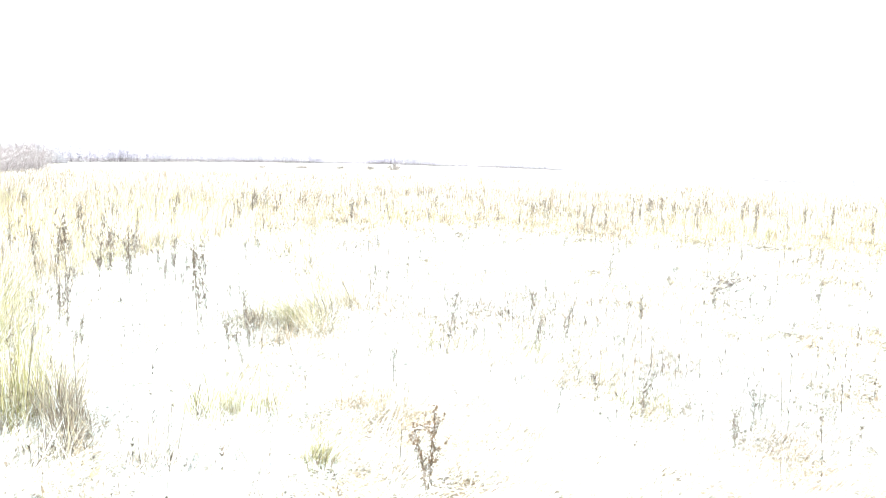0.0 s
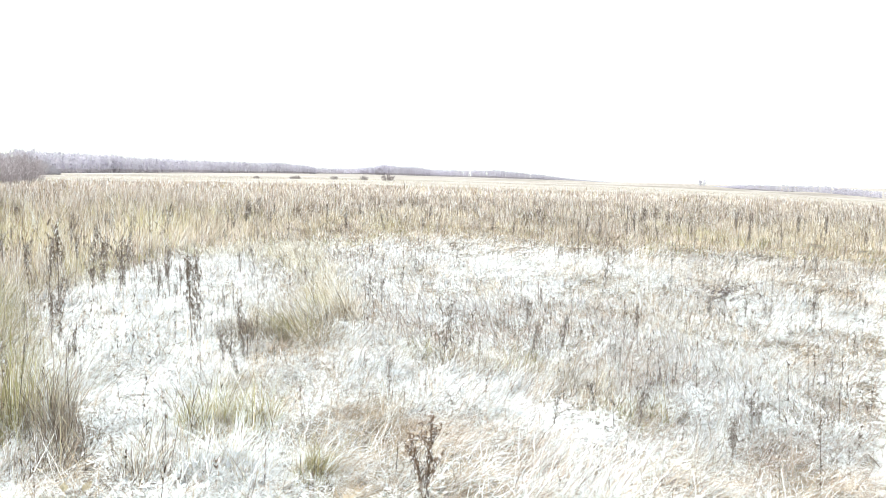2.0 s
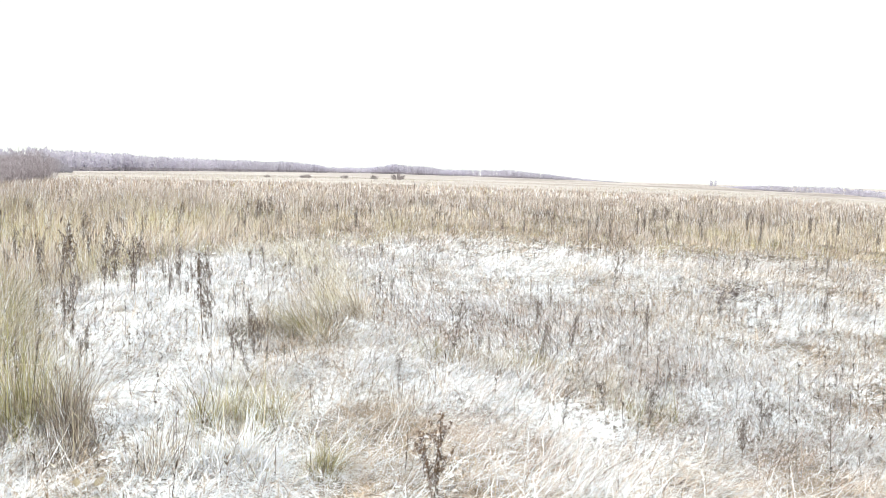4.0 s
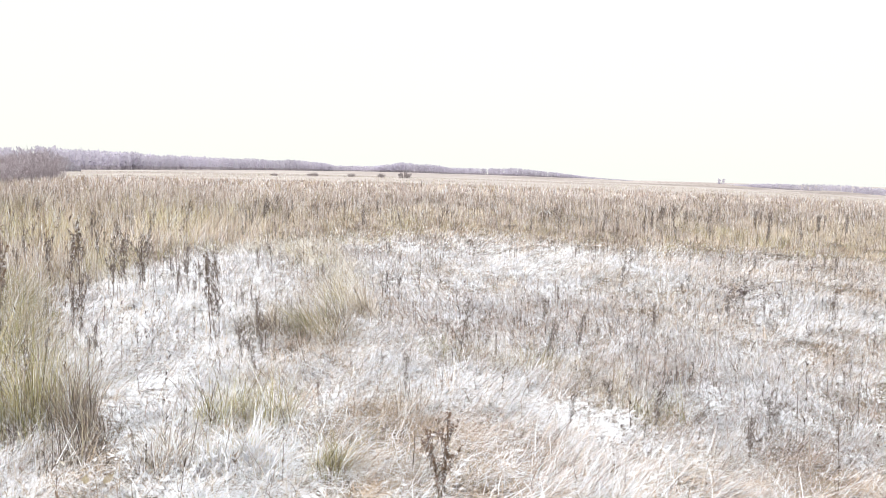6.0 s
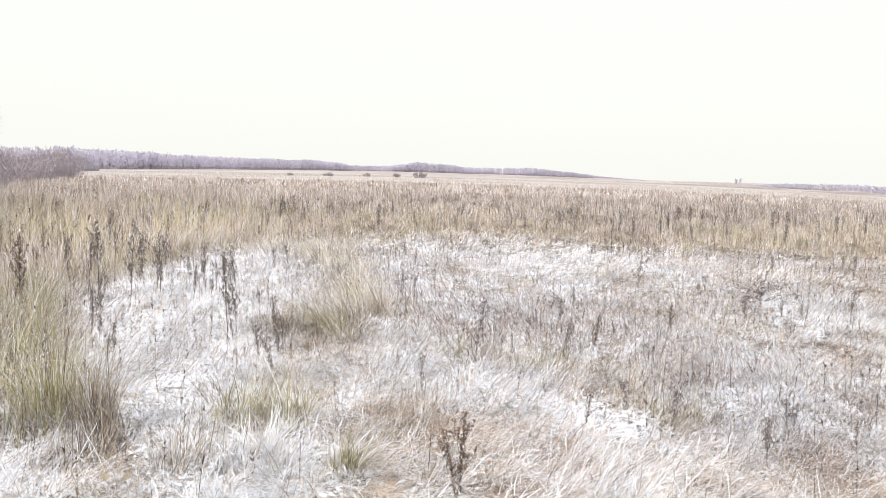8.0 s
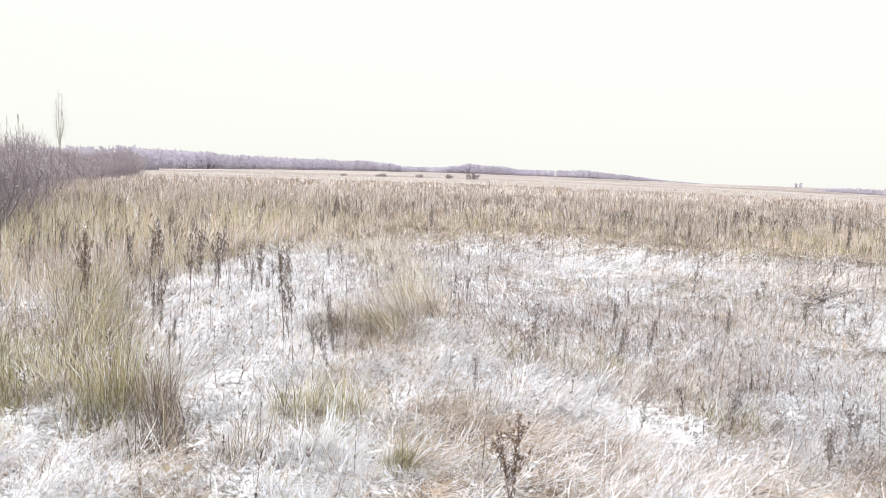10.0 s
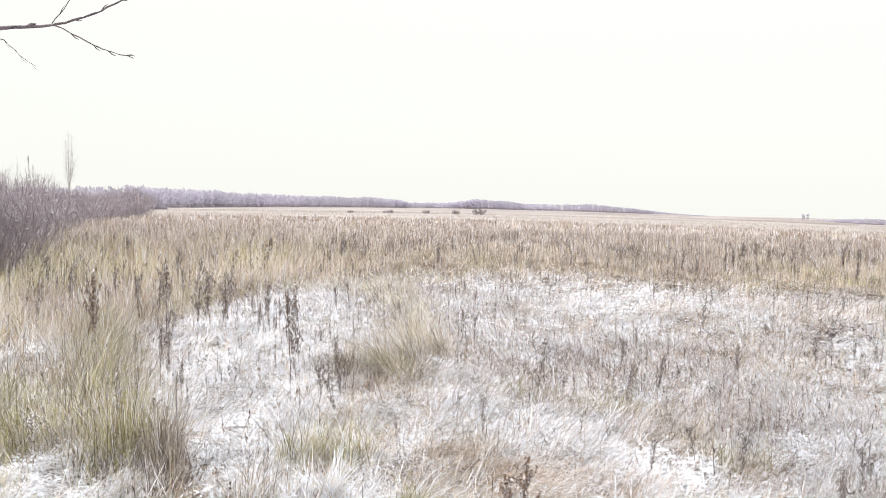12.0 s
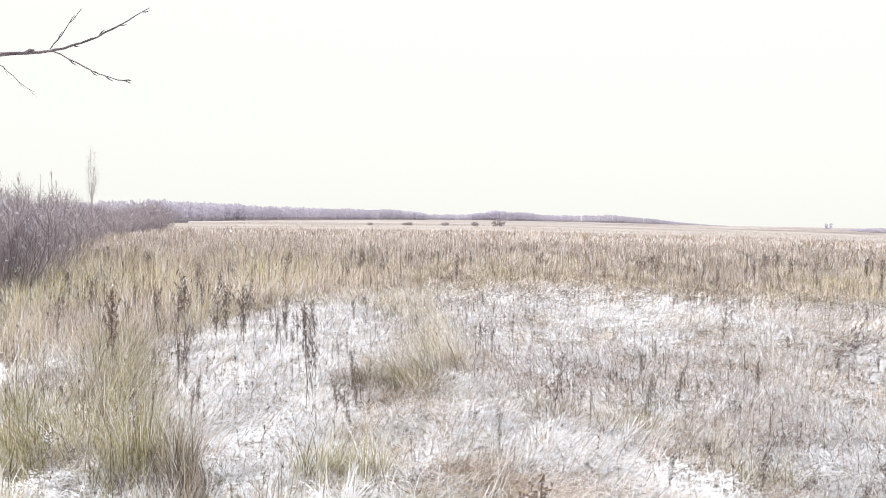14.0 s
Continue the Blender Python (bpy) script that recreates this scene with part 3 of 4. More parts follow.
def build_far_grass():
    n = 26000
    x, y = wedge(n, 58, 240)
    az = rng.uniform(0, 6.28, n)
    length = rng.uniform(0.10, 0.32, n) * (0.3 + 1.1 * vnoise(x, y, 18, 31)) * (1 + 1.2 * (y < 75) * rng.random(n))
    tint = np.clip(0.5 * vnoise(x, y, 9, 32) + rng.normal(0.45, 0.2, n), 0, 1)
    col = palette(BROWN, tint)
    s = rng.random(n) < 0.6
    col[s] = palette(STRAW, tint[s] + 0.1)
    base = np.stack([x, y, ground_z(x, y)], 1)
    ob = blade_object("short_grass", base, az, length, rng.uniform(0.04, 0.10, n), np.full(n, 0.1), rng.uniform(0.2, 0.9, n), col, rng.uniform(0, 0.6, n), 2)
    tagged(ob, "short pale frosted grass of the far meadow", "grass", kind="stuff")


build_far_grass()


# ------------------------------------------------------------ tussocks
def build_tussock(x, y, half, height, table, count, lean=0.25, az0=0.0, snow=0.25, label="", bias=0.0, comb=0.55, arch=1.0, thick=1.0):
    """A loose clump of many small tufts: each leans its own way, the fringe thins out into the mat round it."""
    count, tufts = int(0.95 * count), 34
    fx, fy = rng.normal(0, 0.85, tufts), rng.normal(0, 0.95, tufts)
    share = np.exp(-0.35 * (fx ** 2 + fy ** 2)) + 0.12
    tuft = rng.choice(tufts, count, p=share / share.sum())
    low = (np.exp(-0.22 * (fx ** 2 + fy ** 2)) * rng.uniform(0.45, 1.15, tufts))[tuft]
    bx, by = x + half * (fx[tuft] + rng.normal(0, 0.22, count)), y + half * (fy[tuft] + rng.normal(0, 0.26, count))
    t_az = np.where(rng.random(tufts) < comb, rng.normal(az0, 0.55, tufts), rng.uniform(0, 6.28, tufts))
    az = t_az[tuft] + rng.normal(0, 0.6, count)
    length = height * rng.uniform(0.35, 1.2, count) * low
    t_lean = np.abs(rng.normal(lean, 0.22, tufts))
    lean0 = np.abs(rng.normal(t_lean[tuft] * 0.7, 0.22, count))
    lean1 = lean0 + np.abs(rng.normal(arch * (0.35 + 1.6 * t_lean[tuft]), 0.55 * arch, count))
    snapped = rng.random(count) < 0.10
    lean1[snapped] += rng.uniform(0.9, 1.7, int(snapped.sum()))
    u = rng.normal(0.46 + bias, 0.36, count) + 0.5 * (rng.random(tufts)[tuft] - 0.5)
    col = palette(table, np.clip(u, 0, 1))
    for share_of, other, shift in ((0.22, STRAW, 0.18), (0.09, BROWN, -0.05), (0.11, DARK, 0.0)):
        pick = rng.random(count) < share_of
        col[pick] = palette(other, np.clip(u[pick] + shift, 0, 1))
    sn = np.where(rng.random(count) < snow + 0.03, rng.uniform(0.5, 1.0, count), rng.uniform(0, 0.42, count))
    base = np.stack([bx, by, ground_z(bx, by)], 1)
    ob = blade_object("grass_tussock", base, az, length, thick * rng.uniform(0.0022, 0.0060, count), lean0, lean1, col, sn, 4, rng.normal(0, 0.7, count), True)
    tagged(ob, label, "grass tussock", "tussocks in the meadow", "stuff")


OL = "olive-green upright grass tussock standing out of the snow"
ST = "straw-coloured grass tussock arching over in the snow"
BR = "brown withered grass tussock with thin snow"
SN = "pale grass tuft thickly coated with snow"
# a strip of standing grass that runs in from the thicket
for k in range(8):
    u = k / 7
    build_tussock(-2.48 - 1.95 * u, 5.55 + 4.6 * u, 0.24 + 0.1 * u, 0.66, OLIVE if k % 3 else STRAW, 1000, 0.2, 0.3, 0.12, OL if k % 3 else ST, -0.04)
build_tussock(-4.25, 11.3, 0.45, 0.60, STRAW, 700, 0.2, 0.2, 0.12, ST)
build_tussock(-2.04, 5.05, 0.18, 0.74, OLIVE, 1500, 0.14, 0.2, 0.10, OL, -0.04, 0.2, 0.7)
# brown stems, toned darker to stand in for the shadow gap here
build_tussock(-1.74, 4.90, 0.09, 0.68, BROWN, 640, 0.08, 0.2, 0.08, BR, -0.18, 0.2, 0.5)
build_tussock(-1.64, 4.66, 0.09, 0.50, DARK, 300, 0.2, 0.2, 0.08, BR, 0.3)
build_tussock(-1.72, 4.45, 0.14, 0.34, BROWN, 700, 0.5, 0.4, 0.15, BR, -0.15)
build_tussock(-3.00, 5.70, 0.22, 0.52, OLIVE, 1100, 0.6, 2.9, 0.12, OL, 0.04, 0.8)
build_tussock(-2.66, 5.50, 0.20, 0.52, OLIVE, 1000, 0.4, 2.9, 0.12, OL, 0.0, 0.7)
build_tussock(-2.70, 4.35, 0.22, 0.40, OLIVE, 800, 0.4, 2.6, 0.25, OL, 0.1)
build_tussock(-3.55, 6.30, 0.26, 0.46, OLIVE, 900, 0.5, 2.9, 0.2, OL, 0.0, 0.7)
build_tussock(-4.05, 7.30, 0.30, 0.40, BROWN, 800, 0.5, 2.9, 0.25, BR, 0.05, 0.6)
build_tussock(-3.25, 5.75, 0.26, 0.48, OLIVE, 1100, 0.45, 2.9, 0.10, OL, 0.0, 0.5)
build_tussock(-3.62, 6.60, 0.28, 0.44, OLIVE, 1100, 0.4, 2.9, 0.10, OL, -0.12, 0.5)
build_tussock(-2.92, 5.20, 0.20, 0.38, OLIVE, 900, 0.45, 2.8, 0.10, OL, -0.05, 0.5)
build_tussock(-3.30, 7.60, 0.20, 0.55, BROWN, 800, 0.15, 0.3, 0.08, BR, -0.05, 0.3)
# scattered clumps in the snow
build_tussock(-0.96, 5.18, 0.13, 0.52, OLIVE, 620, 0.22, 0.3, 0.2, OL, 0.25)
build_tussock(-0.68, 5.14, 0.13, 0.48, OLIVE, 600, 0.25, 0.3, 0.2, OL, 0.3)
build_tussock(-0.76, 4.44, 0.13, 0.36, STRAW, 650, 0.45, -0.6, 0.97, SN, 0.5, 0.7, 1.0, 1.9)
build_tussock(-0.58, 4.34, 0.10, 0.30, STRAW, 350, 0.6, -0.6, 0.97, SN, 0.5, 0.7, 1.0, 1.9)
build_tussock(-1.12, 4.42, 0.12, 0.38, BROWN, 600, 0.5, 1.2, 0.3, BR, 0.1)
build_tussock(-0.22, 4.36, 0.09, 0.32, OLIVE, 500, 0.3, 0.2, 0.15, OL, 0.1)
# withered clump in dark tones, standing in for the shaded hollow left of the straw
build_tussock(-1.12, 8.02, 0.16, 0.46, DARK, 1700, 0.7, 2.6, 0.04, BR, 0.2, 0.4, 0.7)
build_tussock(-1.03, 8.15, 0.17, 0.56, BROWN, 1500, 1.2, 2.8, 0.08, BR, -0.2, 0.9, 0.25)
build_tussock(-0.49, 7.95, 0.13, 0.74, STRAW, 900, 1.4, 2.7, 0.08, ST, -0.2, 0.9, 0.25)
build_tussock(-0.61, 8.20, 0.14, 0.82, OLIVE, 1300, 1.3, 2.7, 0.06, ST, -0.22, 0.9, 0.25)
build_tussock(-0.73, 8.50, 0.16, 0.84, STRAW, 1100, 1.25, 2.7, 0.1, ST, -0.18, 0.9, 0.25)
build_tussock(-0.43, 8.65, 0.13, 0.80, BROWN, 700, 1.0, 2.7, 0.1, BR, 0.05, 0.85, 0.3)
build_tussock(-0.17, 9.05, 0.12, 0.72, STRAW, 900, 0.8, 2.7, 0.12, ST, 0.15, 0.85, 0.3)
build_tussock(-0.39, 9.35, 0.15, 0.70, OLIVE, 600, 0.8, 2.7, 0.2, ST, 0.25, 0.8, 0.35)
# loose straw that runs back from it to the standing grass
for k in range(18):
    u = k / 17
    build_tussock(-0.30 - 1.45 * u + rng.normal(0, 0.2 + 0.3 * u), 9.7 + 8.0 * u, 0.20 + 0.22 * u, rng.uniform(0.36, 0.6), (STRAW, OLIVE, STRAW)[k % 3], 620, 0.75, 2.7, 0.2, ST, 0.12, 0.55, 0.6)
# ragged fringe where the standing grass gives way to the snow
for k in range(16):
    u = k / 15
    x = -4.3 + 3.0 * u + rng.normal(0, 0.2)
    build_tussock(x, float(front_line(x)) - 1.2 - 3.0 * rng.random(), 0.32, rng.uniform(0.35, 0.55), (OLIVE, STRAW, BROWN)[k % 3], 420, 0.6, 2.8, 0.3, (OL, ST, BR)[k % 3], 0.15, 0.5, 0.7)
for k, (x, y) in enumerate([(0.50, 7.55), (0.78, 7.30), (1.06, 7.05), (1.32, 6.85), (1.55, 6.60), (1.72, 6.15), (1.88, 5.60)]):
    build_tussock(x, y, 0.19, 0.42, STRAW if k % 3 else OLIVE, 650, 0.55, -0.7, 0.28, ST, 0.16, 0.7)
build_tussock(1.95, 4.62, 0.12, 0.26, STRAW, 600, 0.5, -0.6, 0.2, ST)
build_tussock(0.22, 5.5, 0.30, 0.30, BROWN, 800, 0.5, -0.5, 0.35, BR, 0.1)
build_tussock(0.30, 4.45, 0.22, 0.28, BROWN, 700, 0.5, -0.5, 0.3, BR, 0.05)
build_tussock(2.9, 8.6, 0.45, 0.34, STRAW, 900, 0.4, -0.4, 0.35, ST)
build_tussock(3.3, 6.7, 0.30, 0.30, STRAW, 700, 0.5, -0.6, 0.3, ST)


# ------------------------------------------------------------ thin dead stalks among the grass
def build_stalks(x, y, height, bits, width, name, label, table=DARK, tint=0.35):
    """Fine upright stalks, each with small curled leaf remains."""
    n = len(x)
    root = np.stack([x, y, ground_z(x, y)], 1)
    az, tilt = rng.uniform(0, 6.28, n), np.abs(rng.normal(0.06, 0.08, n))
    k = np.repeat(np.arange(n), bits)
    u = rng.beta(1.6, 1.1, n * bits) * 0.95 + 0.04
    along = height[k] * u
    p = root[k] + np.stack([np.cos(az[k]) * np.sin(tilt[k]) * along, np.sin(az[k]) * np.sin(tilt[k]) * along, np.cos(tilt[k]) * along], 1)
    leaf = rng.uniform(0.015, 0.055, n * bits) * (0.6 + 0.8 * height[k])
    shade = np.clip(rng.normal(tint, 0.2, n), 0, 1)
    base = np.concatenate([root, p])
    down = rng.random(n * bits) < 0.45
    ob = blade_object(name, base, np.concatenate([az, rng.uniform(0, 6.28, n * bits)]), np.concatenate([height, leaf]),
                      np.concatenate([width * rng.uniform(0.7, 1.2, n), width * rng.uniform(1.2, 3.4, n * bits)]),
                      np.concatenate([tilt, np.where(down, 1.7, 0.5)]), np.concatenate([tilt, np.where(down, 2.6, 0.9)]),
                      palette(table, np.concatenate([shade, np.clip(shade[k] + rng.normal(0, 0.15, n * bits), 0, 1)])),
                      np.concatenate([rng.uniform(0, 0.45, n), rng.uniform(0, 0.5, n * bits)]), 2)
    return tagged(ob, label, "dead stalks", kind="stuff")


def stalk_places(n, near, far, inside):
    x, y = wedge(n, near, far)
    keep = ((y > front_line(x) - 0.5) == inside) & (vnoise(x, y, 1.5, 61) + 0.5 * rng.random(n) > 0.62)
    return x[keep], y[keep]


px, py = stalk_places(1400, 3.6, 14, False)
build_stalks(px, py, rng.uniform(0.14, 0.42, len(px)), 12, 0.0035, "dead_stalks", "thin brown dead stalks standing in the snowy grass")
px, py = stalk_places(1600, 14, 26, False)
build_stalks(px, py, rng.uniform(0.18, 0.5, len(px)), 8, 0.006, "dead_stalks", "thin brown dead stalks standing in the snowy grass")
px, py = stalk_places(1700, 7, 30, True)
build_stalks(px, py, rng.uniform(0.45, 0.95, len(px)), 16, 0.0065, "dead_stalks", "tall brown dead stalks among standing grass", BROWN, 0.15)
px, py = stalk_places(3000, 30, 54, True)
build_stalks(px, py, rng.uniform(0.4, 0.9, len(px)), 8, 0.012, "dead_stalks", "tall brown dead stalks among standing grass", BROWN, 0.3)


# ------------------------------------------------------------ withered weeds
def tube(bm, pts, radii, sides=4):
    """A tapering tube along pts."""
    rings = []
    for k, (p, r) in enumerate(zip(pts, radii)):
        p = Vector(p)
        d = (Vector(pts[min(k + 1, len(pts) - 1)]) - Vector(pts[max(k - 1, 0)])).normalized()
        u = d.orthogonal().normalized()
        w = d.cross(u)
        rings.append([bm.verts.new(p + r * (math.cos(t) * u + math.sin(t) * w)) for t in (2 * math.pi * q / sides for q in range(sides))])
    for a, b in zip(rings, rings[1:]):
        for q in range(sides):
            bm.faces.new((a[q], a[(q + 1) % sides], b[(q + 1) % sides], b[q]))
    bm.faces.new(rings[0][::-1])
    bm.faces.new(rings[-1])


def part(name, bm, material, parent, label=""):
    me = bpy.data.meshes.new(name)
    bm.to_mesh(me)
    bm.free()
    me.materials.append(material)
    ob = new(name, me)
    ob.parent = parent
    if label:
        ob["label"] = label
    return ob


def crumpled_leaf(bm, rnd, p, d, size):
    """A shrivelled leaf: a folded strip of two bent quads with a curled tip."""
    d = Vector(d).normalized()
    s = d.orthogonal().normalized()
    s.rotate(Matrix.Rotation(rnd.uniform(0, 6.28), 3, d))
    n = d.cross(s)
    w = size * rnd.uniform(0.10, 0.21)
    p1 = p + d * size * 0.45 + n * size * rnd.uniform(-0.1, 0.2)
    p2 = p1 + d * size * 0.35 + Vector((0, 0, -size * rnd.uniform(0.1, 0.5)))
    p3 = p2 + d * size * 0.1 + Vector((0, 0, -size * rnd.uniform(0.1, 0.4)))
    a, b, c = bm.verts.new(p), bm.verts.new(p1 + s * w), bm.verts.new(p1 - s * w)
    e, f, g = bm.verts.new(p2 + s * w * 0.7 + n * w * 0.6), bm.verts.new(p2 - s * w * 0.7 + n * w * 0.4), bm.verts.new(p3)
    for q in ((a, b, c), (b, e, f, c), (e, g, f)):
        bm.faces.new(q)


def make_weed(seed, kind):
    """A withered stalk one metre high: stem with side shoots, shrivelled leaves, seed head."""
    rnd = random.Random(seed)
    weed = new("withered_weed")
    bend = Vector((rnd.uniform(-0.10, 0.10), rnd.uniform(-0.10, 0.10), 0))
    line = [Vector((0, 0, -0.04))] + [bend * (k / 6) ** 2 + Vector((rnd.uniform(-.008, .008), rnd.uniform(-.008, .008), k / 6)) for k in range(1, 7)]
    stems, leaves, head = bmesh.new(), bmesh.new(), bmesh.new()
    r0 = 0.007 if kind != "slender" else 0.0045
    tube(stems, line, [r0 * (1 - 0.75 * k / 6) for k in range(7)])

    def at(h):
        k = min(int(h * 6), 5)
        return line[k].lerp(line[k + 1], h * 6 - k)
    shoots = []
    for k in range({"leafy": 15, "plume": 12, "slender": 4, "bushy": 18, "snowy": 12, "sprawl": 34, "dock": 12}[kind]):
        h = rnd.uniform(0.35 if kind != "bushy" else 0.12, 0.88)
        a = rnd.uniform(0, 6.28)
        ln = rnd.uniform(0.10, 0.30) * (1.3 if kind == "bushy" else 1.15 - 0.6 * abs(h - 0.6))
        p = at(h)
        out = Vector((math.cos(a), math.sin(a), 0))
        pts = [p, p + out * ln * 0.35 + Vector((0, 0, ln * 0.5)), p + out * ln * (0.5 if kind != "bushy" else 0.8) + Vector((0, 0, ln))]
        if kind == "sprawl":
            p, ln = at(rnd.uniform(0.02, 0.3)), rnd.uniform(0.3, 0.85)
            pts = [p, p + out * ln * 0.5 + Vector((0, 0, ln * 0.35)), p + out * ln * 0.95 + Vector((0, 0, ln * rnd.uniform(0.3, 0.6)))]
        tube(stems, pts, [0.0035, 0.0025, 0.0012], 3)
        shoots.append(pts)
    count = {"leafy": 190, "plume": 100, "slender": 30, "bushy": 170, "snowy": 110, "sprawl": 300, "dock": 90}[kind]
    knots = [rnd.uniform(0.15, 0.98) for k in range(11)]
    for k in range(count):
        if shoots and rnd.random() < (0.9 if kind == "sprawl" else 0.62):
            pts = rnd.choice(shoots)
            p = pts[0].lerp(pts[2], rnd.random() ** 0.6)
        else:
            p = at(min(0.995, max(0.06, rnd.choice(knots) + rnd.gauss(0, 0.018))))
        a = rnd.uniform(0, 6.28)
        crumpled_leaf(leaves, rnd, p, (math.cos(a), math.sin(a), rnd.uniform(-1.0, 0.6)), rnd.uniform(0.025, 0.075) * (1.1 if kind != "slender" else 0.8))
    for k in range({"leafy": 60, "plume": 170, "slender": 26, "bushy": 40, "snowy": 30, "sprawl": 40, "dock": 640}[kind]):
        h = rnd.uniform({"plume": 0.62, "dock": 0.3}.get(kind, 0.8), 1.0)
        if shoots and rnd.random() < 0.4:
            pts = rnd.choice(shoots)
            p = pts[1].lerp(pts[2], rnd.uniform(0.3, 1.0))
        else:
            p = at(h)
        a = rnd.uniform(0, 6.28)
        crumpled_leaf(head, rnd, p, (math.cos(a), math.sin(a), rnd.uniform(0.4, 1.6)), rnd.uniform(0.02, 0.05))
    part("stem", stems, M_STEM, weed)
    tagged(part("foliage", leaves, {"snowy": M_SNOWY_LEAF, "sprawl": M_SPRAWL}.get(kind, M_LEAF), weed, "shrivelled brown leaves"), kind="stuff")
    tagged(part("seed_head", head, M_DOCK if kind == "dock" else M_PLUME, weed), kind="stuff")
    return weed


WEED_LABEL = {"leafy": "withered brown weed stalk hung with shrivelled leaves", "plume": "rusty brown dead weed with a plumed seed head",
              "slender": "thin bare dead weed stalk with few leaves", "bushy": "dark withered branching weed flecked with snow",
              "snowy": "withered weed with clots of snow on its leaves", "dock": "rusty brown dock stalk crowded with dry seeds", "sprawl": "low sprawling purplish-brown weed clump in the snowy grass"}
KINDS = {k: [make_weed(10 * i + j, k) for j in range(3)] for i, k in enumerate(("leafy", "plume", "slender", "bushy", "snowy", "sprawl", "dock"))}
for k, obs in KINDS.items():
    for o in obs:
        tagged(o, WEED_LABEL[k], "weed", "withered weeds in the meadow")
placed = {}


def put_weed(x, y, h, kind):
    """The first of a shape is put where it belongs, the rest are copies."""
    src = random.choice(KINDS[kind])
    m = pose(x, y, float(ground_z(x, y)), rng.normal(0, 4), rng.normal(0, 4), rng.uniform(0, 360))
    m = m @ Matrix.Diagonal((1.45 * h, 1.45 * h, 0.85 * h, 1) if kind == "sprawl" else (max(h, 0.45) * 1.05, max(h, 0.45) * 1.05, h * 1.15, 1))
    if src.name not in placed:
        placed[src.name] = 1
        src.matrix_basis = m
    else:
        copy_thing(src, m)


TALL_WEEDS = [(-5.89, 12.4, 0.61), (-5.78, 12.84, 0.58), (-5.98, 14.66, 0.51), (-6.07, 15.19, 0.52), (-5.37, 14.37, 0.45), (-3.57, 10.04, 0.85),
              (-4.34, 12.93, 0.63), (-3.21, 10.14, 0.58), (-3.41, 11.15, 0.67), (-3.07, 10.69, 0.83), (-2.88, 10.22, 0.62), (-3.14, 12.55, 0.45),
              (-2.96, 12.61, 0.66), (-2.43, 10.6, 0.53), (-2.26, 10.91, 0.65), (-1.6, 7.9, 0.77), (-2.12, 10.95, 0.73), (-1.5, 7.65, 0.53),
              (-2.69, 7.41, 0.57), (-2.27, 6.57, 0.47), (-2.71, 7.67, 0.59), (-1.12, 6.77, 0.52), (-1.11, 7.72, 0.43), (-1.82, 13.79, 0.52)]
LOW_WEEDS = [(0.03, 11.0, 0.35), (-0.33, 9.54, 0.31), (0.74, 7.57, 0.47), (0.93, 7.36, 0.28), (1.49, 7.02, 0.44), (1.48, 7.23, 0.32),
             (2.18, 10.13, 0.43), (1.82, 7.52, 0.47), (3.48, 11.92, 0.46), (2.76, 8.21, 0.5), (2.21, 12.79, 0.36), (0.31, 7.25, 0.23),
             (0.13, 5.34, 0.31), (1.32, 5.51, 0.26), (1.26, 4.2, 0.41), (1.65, 5.69, 0.29), (1.64, 5.19, 0.38),
             (1.81, 5.21, 0.38), (2.19, 6.06, 0.24), (2.18, 4.64, 0.41), (2.5, 5.08, 0.4), (2.61, 5.2, 0.3), (3.6, 6.97, 0.26)]
MORE_WEEDS = [(3.89, 9.03, 0.54), (4.53, 9.5, 0.37), (6.09, 13.23, 0.59), (9.95, 20.3, 0.6), (6.63, 16.68, 0.61), (5.26, 9.33, 0.58),
              (3.63, 6.2, 0.45), (2.59, 5.16, 0.35), (2.33, 4.92, 0.3), (2.56, 4.34, 0.37), (4.5, 10.26, 0.45), (-0.98, 7.01, 0.39)]
SLENDER = [(-0.51, 4.69, 0.58), (1.11, 8.46, 0.58), (2.74, 4.34, 0.42), (-1.61, 6.29, 0.34), (2.02, 5.01, 0.25), (-1.9, 5.2, 0.8), (0.05, 4.0, 0.4), (0.9, 4.6, 0.3)]
for x, y, h in TALL_WEEDS:
    put_weed(x, y, h, random.choice(["leafy", "leafy", "plume"]))
for x, y, h in LOW_WEEDS + MORE_WEEDS:
    put_weed(x, y, h, random.choice(["leafy", "leafy", "slender", "bushy"]))
for k in range(14):
    y = float(rng.uniform(8.2, 14))
    put_weed(float(rng.uniform(-0.40, -0.19) * y), y, float(rng.uniform(0.4, 0.72)), random.choice(["leafy", "leafy", "plume", "slender"]))
for x, y, h in SLENDER:
    put_weed(x, y, h, "slender")
for x, y, h in [(5.0, 11.2, 0.56), (4.75, 11.0, 0.45), (3.36, 7.85, 0.44), (5.6, 10.3, 0.50), (2.5, 4.86, 0.26), (2.35, 6.35, 0.32), (4.5, 10.2, 0.42), (4.12, 7.2, 0.40), (6.1, 10.9, 0.5)]:
    put_weed(x, y, h, "sprawl")
put_weed(1.62, 7.75, 0.50, "bushy")
put_weed(1.70, 7.80, 0.42, "bushy")
put_weed(0.32, 3.96, 0.44, "dock")
put_weed(0.33, 3.94, 0.37, "dock")
put_weed(-3.88, 8.7, 0.80, "dock")
for x, y, h in [(-2.33, 5.6, 0.46), (-2.30, 5.55, 0.36), (-2.72, 5.2, 0.26), (-2.95, 5.1, 0.24)]:
    put_weed(x, y, h, "snowy")


